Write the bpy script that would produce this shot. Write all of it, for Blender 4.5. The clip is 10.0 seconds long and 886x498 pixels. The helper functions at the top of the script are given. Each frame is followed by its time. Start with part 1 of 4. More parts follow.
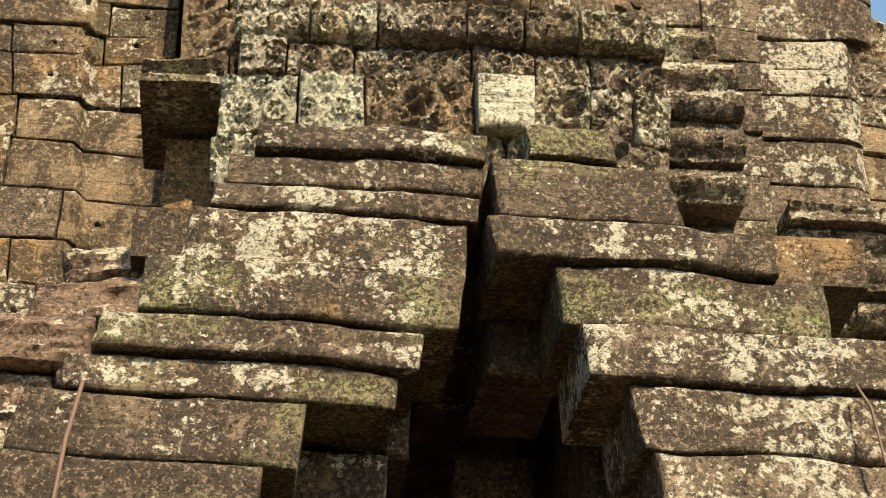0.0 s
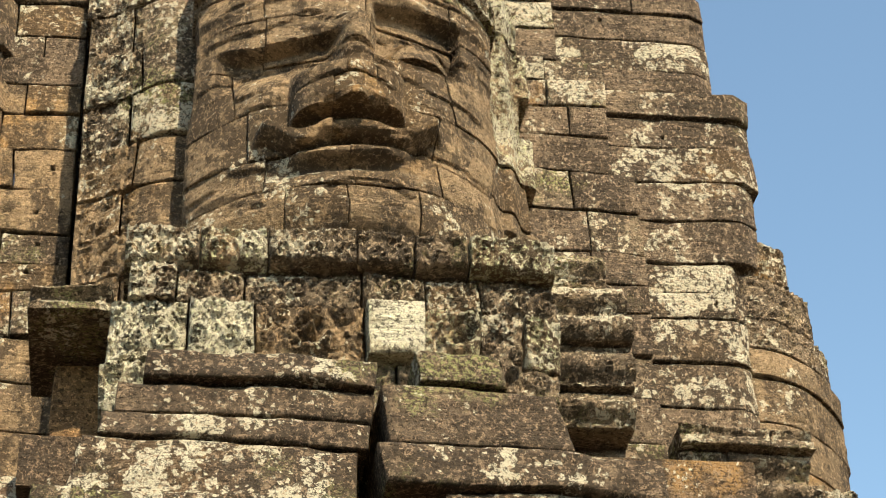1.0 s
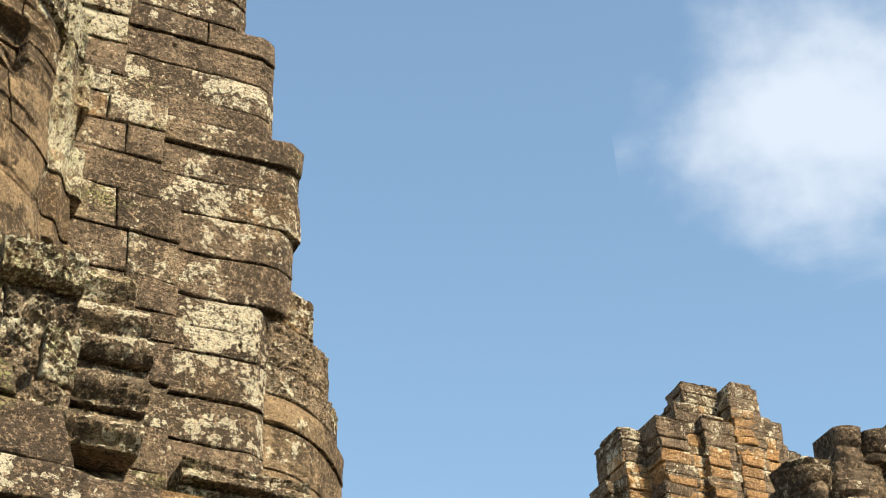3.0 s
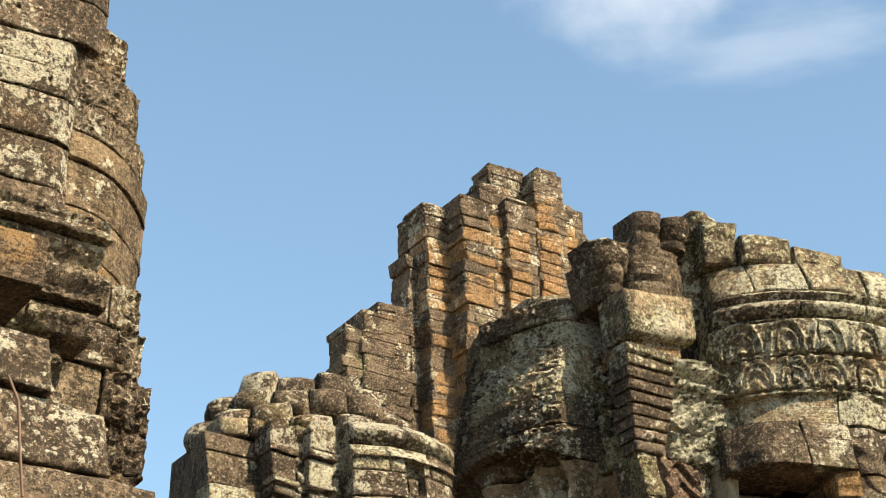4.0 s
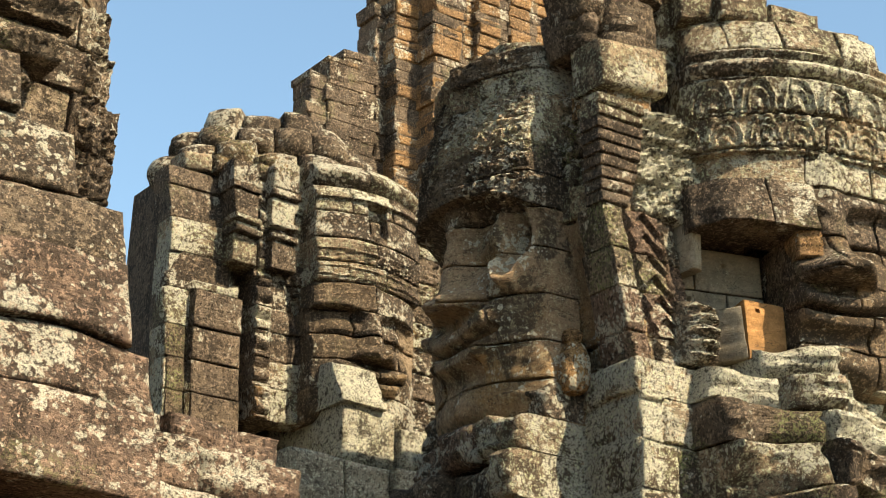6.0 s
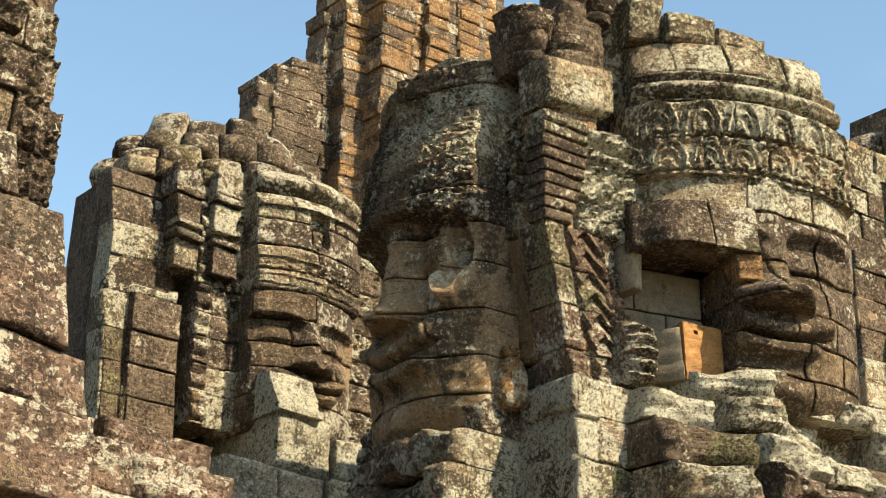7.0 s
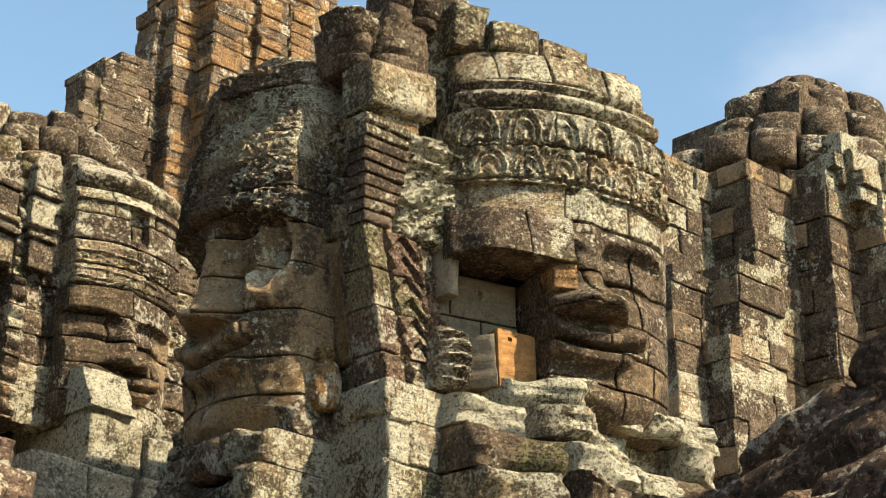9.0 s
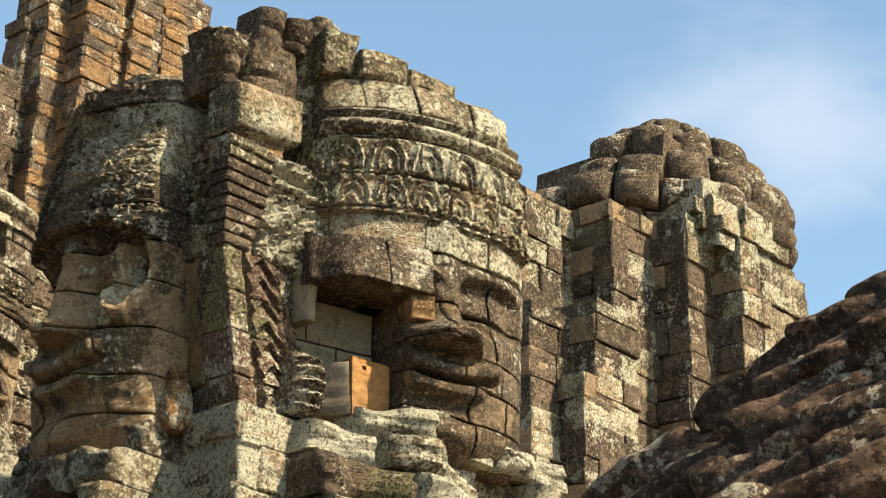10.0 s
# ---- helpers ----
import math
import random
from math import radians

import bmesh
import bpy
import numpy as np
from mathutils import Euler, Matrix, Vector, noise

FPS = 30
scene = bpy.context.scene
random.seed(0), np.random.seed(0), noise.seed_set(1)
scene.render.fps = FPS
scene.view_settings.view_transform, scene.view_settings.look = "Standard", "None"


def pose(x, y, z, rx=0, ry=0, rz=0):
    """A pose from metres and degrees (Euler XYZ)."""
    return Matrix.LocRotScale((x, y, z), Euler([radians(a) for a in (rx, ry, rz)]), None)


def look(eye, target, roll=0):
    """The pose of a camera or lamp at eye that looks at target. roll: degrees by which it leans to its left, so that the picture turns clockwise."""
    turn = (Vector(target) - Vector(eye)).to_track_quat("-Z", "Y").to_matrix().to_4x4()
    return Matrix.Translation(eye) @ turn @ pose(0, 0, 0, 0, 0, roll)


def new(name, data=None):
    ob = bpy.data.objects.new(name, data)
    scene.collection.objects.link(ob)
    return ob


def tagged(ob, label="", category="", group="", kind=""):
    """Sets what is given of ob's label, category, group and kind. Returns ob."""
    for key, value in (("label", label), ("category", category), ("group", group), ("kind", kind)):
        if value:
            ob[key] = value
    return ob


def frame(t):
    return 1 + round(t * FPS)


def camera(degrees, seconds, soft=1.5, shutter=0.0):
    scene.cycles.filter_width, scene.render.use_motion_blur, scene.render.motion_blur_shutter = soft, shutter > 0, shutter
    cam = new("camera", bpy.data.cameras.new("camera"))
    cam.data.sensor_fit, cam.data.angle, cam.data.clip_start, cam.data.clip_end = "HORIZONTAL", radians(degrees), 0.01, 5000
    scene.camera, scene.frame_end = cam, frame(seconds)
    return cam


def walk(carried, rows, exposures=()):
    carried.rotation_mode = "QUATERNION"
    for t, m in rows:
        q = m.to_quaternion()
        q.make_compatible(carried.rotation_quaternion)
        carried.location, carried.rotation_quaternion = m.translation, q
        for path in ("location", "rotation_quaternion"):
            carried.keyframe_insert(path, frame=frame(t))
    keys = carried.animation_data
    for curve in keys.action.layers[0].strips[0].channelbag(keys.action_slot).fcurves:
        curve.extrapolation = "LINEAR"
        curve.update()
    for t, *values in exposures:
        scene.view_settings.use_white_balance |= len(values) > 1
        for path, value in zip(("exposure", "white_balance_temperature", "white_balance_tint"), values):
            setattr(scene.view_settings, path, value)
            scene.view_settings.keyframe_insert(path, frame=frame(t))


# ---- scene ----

# ---- camera ----
cam = camera(24.57, 10.0, soft=0.5)
PATH = [
    (0.0, (0.000, 0.000, 1.600), (117.667, -0.235, -0.000)),
    (0.5, (0.074, -0.002, 1.634), (120.906, -1.391, -2.030)),
    (1.0, (0.058, -0.032, 1.655), (123.701, -2.317, -3.474)),
    (1.5, (-0.001, -0.064, 1.658), (125.558, -2.557, -5.523)),
    (2.0, (-0.070, -0.100, 1.661), (126.311, -2.330, -9.383)),
    (2.5, (-0.046, -0.047, 1.643), (126.048, -1.894, -14.508)),
    (3.0, (0.057, 0.006, 1.616), (124.464, -1.164, -19.157)),
    (3.2, (0.087, 0.023, 1.594), (123.452, -0.820, -20.740)),
    (4.3, (0.065, 0.147, 1.476), (116.196, 0.934, -26.395)),
    (4.5, (0.062, 0.187, 1.452), (115.129, 1.143, -26.802)),
    (5.0, (0.057, 0.232, 1.431), (112.914, 1.651, -26.830)),
    (5.5, (0.050, 0.251, 1.402), (111.479, 2.288, -26.458)),
    (7.0, (0.060, 0.253, 1.412), (111.767, 3.873, -28.545)),
    (7.5, (0.064, 0.241, 1.403), (112.050, 4.069, -29.792)),
    (8.0, (0.083, 0.220, 1.397), (112.048, 3.986, -31.082)),
    (8.5, (0.114, 0.215, 1.396), (112.032, 3.821, -32.393)),
    (9.0, (0.149, 0.197, 1.391), (112.235, 3.800, -33.706)),
    (9.5, (0.163, 0.191, 1.400), (112.601, 4.116, -35.284)),
    (10.0, (0.179, 0.170, 1.401), (113.310, 4.947, -37.786)),
]
walk(cam, [(t, pose(*eye, rx, 0, rz) @ pose(0, 0, 0, 0, 0, roll)) for t, eye, (rx, roll, rz) in PATH])

# ---- light ----
SUN_AZ, SUN_EL = radians(158), radians(43)   # clockwise from +y, and above the horizon
world = bpy.data.worlds.new("sky")
scene.world = world
world.use_nodes = True
wn = world.node_tree.nodes
sky = wn.new("ShaderNodeTexSky")
sky.sky_type, sky.sun_disc = "NISHITA", False
sky.sun_elevation, sky.sun_rotation = SUN_EL, SUN_AZ
sky.air_density, sky.dust_density, sky.ozone_density = 1.0, 1.2, 0.25
wn["Background"].inputs[1].default_value = 0.17
sky_tint = wn.new("ShaderNodeMix")   # a slight green tint multiplied into the sky colour
sky_tint.data_type, sky_tint.blend_type = "RGBA", "MULTIPLY"
sky_tint.inputs[0].default_value, sky_tint.inputs[7].default_value = 1.0, (0.99, 1.07, 0.98, 1)
world.node_tree.links.new(sky.outputs[0], sky_tint.inputs[6])
world.node_tree.links.new(sky_tint.outputs[2], wn["Background"].inputs[0])
sun = new("sun", bpy.data.lights.new("sun", "SUN"))
sun.data.energy, sun.data.angle, sun.data.color = 7.0, radians(0.6), (1.0, 0.85, 0.60)
sun_way = Vector((math.sin(SUN_AZ) * math.cos(SUN_EL), math.cos(SUN_AZ) * math.cos(SUN_EL), math.sin(SUN_EL)))
sun.matrix_world = look(sun_way * 60, (0, 0, 0))
scene.view_settings.exposure = 0.6

# ---- materials ----
def stone(name, tan=(0.47, 0.37, 0.235), warm=0.3, dark=0.45, lichen=0.4, moss=0.15, ochre=(0.50, 0.29, 0.11), bump=0.7, scale=1.0, grain=1.0):
    """Weathered sandstone: tan to ochre body, black crust, pale lichen spots and a green film."""
    m = bpy.data.materials.new(name)
    m.use_nodes = True
    nt = m.node_tree
    N, L = nt.nodes, nt.links
    bsdf = N["Principled BSDF"]
    bsdf.inputs["Roughness"].default_value = 0.92
    bsdf.inputs["Specular IOR Level"].default_value = 0.2
    geo = N.new("ShaderNodeNewGeometry")
    info = N.new("ShaderNodeObjectInfo")

    def math_(op, a, b=0.0, c=None):
        n = N.new("ShaderNodeMath")
        n.operation = op
        for i, v in enumerate((a, b) if c is None else (a, b, c)):
            if isinstance(v, (int, float)):
                n.inputs[i].default_value = v
            else:
                L.new(v, n.inputs[i])
        return n.outputs[0]

    def noise_(sc, detail=4, rough=0.55, off=0.0, stretch=None, dist=0.0):
        mp = N.new("ShaderNodeMapping")
        mp.inputs["Location"].default_value = (off, off * 0.7, off * 1.3)
        if stretch:
            mp.inputs["Scale"].default_value = stretch
        L.new(geo.outputs["Position"], mp.inputs["Vector"])
        n = N.new("ShaderNodeTexNoise")
        n.inputs["Scale"].default_value = sc * scale
        n.inputs["Detail"].default_value = detail
        n.inputs["Roughness"].default_value = rough
        n.inputs["Distortion"].default_value = dist
        L.new(mp.outputs[0], n.inputs["Vector"])
        return n.outputs[0]

    def cells(sc, off=0.0):
        add = N.new("ShaderNodeVectorMath")
        add.operation = "MULTIPLY_ADD"
        wob = N.new("ShaderNodeTexNoise")
        wob.inputs["Scale"].default_value = sc * 1.7 * scale
        L.new(geo.outputs["Position"], wob.inputs["Vector"])
        L.new(wob.outputs["Color"], add.inputs[0])
        add.inputs[1].default_value = (0.5 / sc,) * 3
        L.new(geo.outputs["Position"], add.inputs[2])
        n = N.new("ShaderNodeTexVoronoi")
        n.inputs["Scale"].default_value = sc * scale
        L.new(add.outputs[0], n.inputs["Vector"])
        return n.outputs["Distance"], n.outputs["Color"]

    def step(v, lo, hi):
        n = N.new("ShaderNodeMapRange")
        n.interpolation_type = "SMOOTHSTEP"
        n.inputs["From Min"].default_value, n.inputs["From Max"].default_value = lo, hi
        L.new(v, n.inputs[0])
        return n.outputs[0]

    def mix(f, a, b):
        n = N.new("ShaderNodeMix")
        n.data_type = "RGBA"
        for i, v in ((0, f), (6, a), (7, b)):
            if isinstance(v, (int, float)):
                n.inputs[i].default_value = v
            elif isinstance(v, tuple):
                n.inputs[i].default_value = (*v, 1)
            else:
                L.new(v, n.inputs[i])
        return n.outputs[2]

    dull = tuple(c * k for c, k in zip(tan, (0.60, 0.62, 0.66)))
    col = mix(step(noise_(1.4, 7, 0.65), 0.38, 0.62), tan, dull)
    tint = math_("ADD", noise_(0.7, 5, 0.6, off=7), math_("MULTIPLY", math_("SUBTRACT", info.outputs["Random"], 0.5), 0.4))
    col = mix(math_("MULTIPLY", step(tint, 0.74 - 0.35 * warm, 0.86 - 0.3 * warm), 0.75), col, ochre)
    # fine bedding streaks
    col = mix(math_("MULTIPLY", step(noise_(3.0, 6, 0.7, 3, (0.6, 0.6, 9)), 0.5, 0.72), 0.5), col, tuple(c * 0.42 for c in tan))
    # black crust in patches and runs
    crust = math_("ADD", noise_(1.3, 9, 0.72, 11), math_("MULTIPLY", noise_(2.2, 6, 0.65, 5, (1.6, 1.6, 0.3)), 0.5))
    crust = math_("ADD", crust, math_("MULTIPLY", math_("SUBTRACT", info.outputs["Random"], 0.5), 0.12))
    col = mix(math_("MULTIPLY", step(crust, 0.90 - 0.32 * dark, 0.97 - 0.32 * dark), 0.80), col, (0.06, 0.045, 0.032))
    # mid-size mottling, darker and lighter
    col = mix(math_("MULTIPLY", step(noise_(7, 7, 0.75, 27), 0.50, 0.60), 0.55 * grain), col, tuple(c * 0.36 for c in tan))
    col = mix(math_("MULTIPLY", step(noise_(9, 7, 0.75, 37), 0.54, 0.62), 0.55 * grain), col, tuple(min(0.8, c * 1.75) for c in tan))
    # green film
    film = math_("MULTIPLY", step(noise_(1.3, 4, 0.6, 23), 0.62 - 0.3 * moss, 0.72 - 0.2 * moss), step(noise_(34, 4, 0.75, 2), 0.47, 0.56))
    col = mix(math_("MULTIPLY", film, min(1.0, 0.2 + moss * 2)), col, (0.36, 0.37, 0.15))
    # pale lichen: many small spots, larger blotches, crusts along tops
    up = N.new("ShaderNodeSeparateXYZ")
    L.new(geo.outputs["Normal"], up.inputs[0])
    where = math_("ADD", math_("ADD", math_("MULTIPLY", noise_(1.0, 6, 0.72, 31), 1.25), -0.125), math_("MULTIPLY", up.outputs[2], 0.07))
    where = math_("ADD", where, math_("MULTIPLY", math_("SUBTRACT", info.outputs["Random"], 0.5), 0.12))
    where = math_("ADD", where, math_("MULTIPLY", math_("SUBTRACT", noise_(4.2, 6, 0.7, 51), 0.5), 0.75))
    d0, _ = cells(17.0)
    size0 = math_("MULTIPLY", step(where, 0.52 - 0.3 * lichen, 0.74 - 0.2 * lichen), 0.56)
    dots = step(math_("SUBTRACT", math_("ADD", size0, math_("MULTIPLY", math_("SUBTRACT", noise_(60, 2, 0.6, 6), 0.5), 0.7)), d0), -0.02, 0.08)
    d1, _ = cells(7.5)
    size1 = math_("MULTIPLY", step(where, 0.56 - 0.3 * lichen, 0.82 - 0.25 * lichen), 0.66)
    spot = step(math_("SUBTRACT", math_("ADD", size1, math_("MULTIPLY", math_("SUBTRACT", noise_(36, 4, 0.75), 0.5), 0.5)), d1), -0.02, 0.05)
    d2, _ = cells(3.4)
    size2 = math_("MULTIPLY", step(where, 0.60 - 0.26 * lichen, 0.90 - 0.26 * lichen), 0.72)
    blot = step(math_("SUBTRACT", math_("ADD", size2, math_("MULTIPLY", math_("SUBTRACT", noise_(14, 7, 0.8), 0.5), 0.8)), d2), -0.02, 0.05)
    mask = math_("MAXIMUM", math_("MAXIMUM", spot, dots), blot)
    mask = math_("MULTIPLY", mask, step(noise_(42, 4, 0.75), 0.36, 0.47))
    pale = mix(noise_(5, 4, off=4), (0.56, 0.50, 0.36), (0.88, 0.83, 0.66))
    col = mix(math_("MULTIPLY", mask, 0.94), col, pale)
    # grain: dark pits and pale specks
    col = mix(math_("MULTIPLY", step(noise_(24, 6, 0.8, 9), 0.53, 0.56), 0.85 * grain), col, tuple(c * 0.15 for c in tan))
    col = mix(math_("MULTIPLY", step(noise_(28, 6, 0.8, 19), 0.55, 0.58), 0.75 * grain), col, tuple(min(0.85, c * 2.0) for c in tan))
    # cracks
    cr = noise_(1.7, 6, 0.6, 41, (1, 1, 1.8), 0.6)
    cr = math_("ABSOLUTE", math_("SUBTRACT", cr, 0.5), 0.0)
    col = mix(math_("MULTIPLY", math_("SUBTRACT", 1.0, step(cr, 0.001, 0.006)), 0.7), col, (0.04, 0.032, 0.025))
    L.new(col, bsdf.inputs["Base Color"])
    height = math_("ADD", math_("MULTIPLY", noise_(5, 8, 0.7, 1), 1.0), math_("MULTIPLY", noise_(4, 5, 0.6, 8, (0.5, 0.5, 7)), 0.5))
    height = math_("ADD", height, math_("MULTIPLY", noise_(38, 6, 0.78), 0.55))
    fine = N.new("ShaderNodeBump")
    fine.inputs["Strength"].default_value = min(1.0, bump)
    fine.inputs["Distance"].default_value = 0.045
    L.new(noise_(34, 6, 0.85, 14), fine.inputs["Height"])
    b = N.new("ShaderNodeBump")
    b.inputs["Strength"].default_value = min(1.0, bump * 1.2)
    b.inputs["Distance"].default_value = 0.12
    L.new(height, b.inputs["Height"])
    L.new(fine.outputs[0], b.inputs["Normal"])
    L.new(b.outputs[0], bsdf.inputs["Normal"])
    return m


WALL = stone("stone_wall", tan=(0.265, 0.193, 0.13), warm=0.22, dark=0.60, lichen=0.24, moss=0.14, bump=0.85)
FACE = stone("stone_face", tan=(0.42, 0.295, 0.175), warm=0.45, dark=0.66, lichen=0.06, moss=0.0, bump=0.9, grain=0.6)
# stone for shaded sides, its colour lightened in place of missing sky light
SHADE = stone("stone_shaded_face", tan=(0.56, 0.37, 0.215), warm=0.5, dark=0.34, lichen=0.16, moss=0.0, bump=0.7, grain=0.5)
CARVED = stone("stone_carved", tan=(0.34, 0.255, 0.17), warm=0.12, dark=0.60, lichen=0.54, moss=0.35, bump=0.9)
ROOF = stone("stone_gable", tan=(0.23, 0.165, 0.108), warm=0.08, dark=0.66, lichen=0.12, moss=0.34, bump=0.9)
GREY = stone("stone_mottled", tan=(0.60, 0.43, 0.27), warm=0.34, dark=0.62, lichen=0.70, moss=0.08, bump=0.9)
OCHRE = stone("stone_ochre", tan=(0.44, 0.26, 0.125), warm=0.7, dark=0.25, lichen=0.2, moss=0.0, ochre=(0.5, 0.28, 0.11), bump=0.9)
RED = stone("stone_red_brown", tan=(0.31, 0.205, 0.14), warm=0.05, dark=0.54, lichen=0.46, moss=0.12, ochre=(0.36, 0.19, 0.11), bump=1.0)
FRESH = stone("stone_fresh_break", tan=(0.40, 0.205, 0.075), warm=0.9, dark=0.0, lichen=-0.8, moss=0.0, ochre=(0.42, 0.20, 0.065), bump=0.3, grain=0.25)
PALE = stone("stone_pale", tan=(0.50, 0.42, 0.30), warm=0.1, dark=0.2, lichen=0.1, moss=0.0, bump=0.5)
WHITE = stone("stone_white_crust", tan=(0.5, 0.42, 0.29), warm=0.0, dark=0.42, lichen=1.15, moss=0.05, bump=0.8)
PAVING = stone("stone_paving", tan=(0.42, 0.32, 0.21), warm=0.3, dark=0.3, lichen=-0.6, moss=0.1, bump=0.8)
BARE = stone("stone_bared", tan=(0.30, 0.245, 0.17), warm=0.1, dark=0.1, lichen=-0.6, moss=0.0, bump=0.3, grain=0.25)
SPOT = stone("stone_spotted", tan=(0.28, 0.205, 0.135), warm=0.1, dark=0.70, lichen=0.56, moss=0.12, bump=0.9)
SLAB = stone("stone_roof_slab", tan=(0.27, 0.178, 0.118), warm=0.1, dark=0.55, lichen=0.2, moss=0.15, ochre=(0.34, 0.19, 0.11), bump=1.0)
# stone behind openings and joints, coloured dark to deepen the shade there
DEEP = stone("stone_inner_shade", tan=(0.2, 0.14, 0.09), warm=0.3, dark=0.6, lichen=0.05, moss=0.0)


# ---- building kit ----
def rand2(ix, iy, seed):
    a = np.sin(ix * 127.1 + iy * 311.7 + seed * 74.7) * 43758.5453
    return a - np.floor(a)


def vnoise(x, y, seed=0):
    ix, iy = np.floor(x), np.floor(y)
    fx, fy = x - ix, y - iy
    fx, fy = fx * fx * (3 - 2 * fx), fy * fy * (3 - 2 * fy)
    a, b = rand2(ix, iy, seed), rand2(ix + 1, iy, seed)
    c, d = rand2(ix, iy + 1, seed), rand2(ix + 1, iy + 1, seed)
    return (a + (b - a) * fx) * (1 - fy) + (c + (d - c) * fx) * fy


def fbm(x, y, seed=0, n=4):
    v, amp, tot = 0, 1.0, 0
    for k in range(n):
        v = v + amp * vnoise(x * 2 ** k, y * 2 ** k, seed + k)
        tot, amp = tot + amp, amp * 0.55
    return v / tot - 0.5


def bump_(x, c, w):
    return np.exp(-((x - c) / w) ** 2)


def sstep(x, a, b):
    t = np.clip((x - a) / (b - a), 0, 1)
    return t * t * (3 - 2 * t)


def ornament(u, z, k=5.0, amp=0.03, seed=3):
    """Carved foliage: jittered whorls with rings, beads and leaf ribs."""
    x, y = u * k, z * k
    ix, iy = np.floor(x), np.floor(y)
    best, bx, by = np.full(np.shape(x), 9.0), np.zeros(np.shape(x)), np.zeros(np.shape(x))
    for dx in (-1, 0, 1):
        for dy in (-1, 0, 1):
            cx, cy = ix + dx, iy + dy
            px, py = cx + 0.25 + 0.5 * rand2(cx, cy, seed), cy + 0.25 + 0.5 * rand2(cx, cy, seed + 9)
            d = np.hypot(x - px, y - py)
            near = d < best
            best, bx, by = np.where(near, d, best), np.where(near, x - px, bx), np.where(near, y - py, by)
    ang = np.arctan2(by, bx)
    ring = np.cos(best * 17 + 2 * ang) * np.exp(-best * 1.6)
    return amp * (ring + 0.7 * bump_(best, 0, 0.13) + 0.9 * fbm(u * k * 2.0, z * k * 2.0, seed, 3) - 0.3 * sstep(best, 0.5, 0.8))


def tracery(u, z, p=0.235, amp=0.04):
    """Carved panels: rosettes with beads in the squares between, and leaf ribs."""
    row = np.floor(z / p)
    du, dv = (u + 0.5 * p * (row % 2)) % p - p / 2, z % p - p / 2
    d, a = np.hypot(du, dv), np.arctan2(dv, du)
    big = rand2(np.floor((u + 0.5 * p * (row % 2)) / p), row, 17)
    ro = 0.05 + 0.035 * big
    h = bump_(d, ro, 0.016) + 1.2 * bump_(d, 0, 0.024) + 0.5 * np.cos(a * 7) * bump_(d, ro * 0.62, 0.02)
    leaf = np.cos(90 * (np.abs(du) - 0.6 * dv) + 3 * big) * sstep(d, ro + 0.02, ro + 0.05)
    return amp * (h + 0.45 * leaf + 1.2 * fbm(u * 7, z * 7, 5, 3)) - 0.3 * amp


def part(name, mesh, material, parent, label="", at=None):
    """Links a mesh under a thing or a part."""
    ob = new(name, mesh)
    mesh.materials.clear()
    mesh.materials.append(material)
    ob.parent = parent
    if at is not None:
        ob.location = at
    if label:
        ob["label"] = label
    return ob


def thing(name, m, label, category, group="", kind=""):
    ob = new(name)
    ob.matrix_world = m
    return tagged(ob, label, category, group, kind)


SLANT = [0.0, 8.0]   # how far the old masonry of the tower in hand leans, per metre above a level


def front(s, z, h):
    return np.stack([s - SLANT[0] * (z - SLANT[1]), -h, z], -1)


def side_left(s, z, h):
    """A side that faces -x: s runs towards the front."""
    return np.stack([-h - SLANT[0] * (z - SLANT[1]), -s, z], -1)


def side_right(s, z, h):
    return np.stack([h - SLANT[0] * (z - SLANT[1]), s, z], -1)


def lines(a, b, r, step):
    n = max(1, int(math.ceil((b - a - 2 * r) / step)))
    return np.concatenate(([a, a + 0.25 * r], np.linspace(a + r, b - r, n + 1), [b - 0.25 * r, b]))


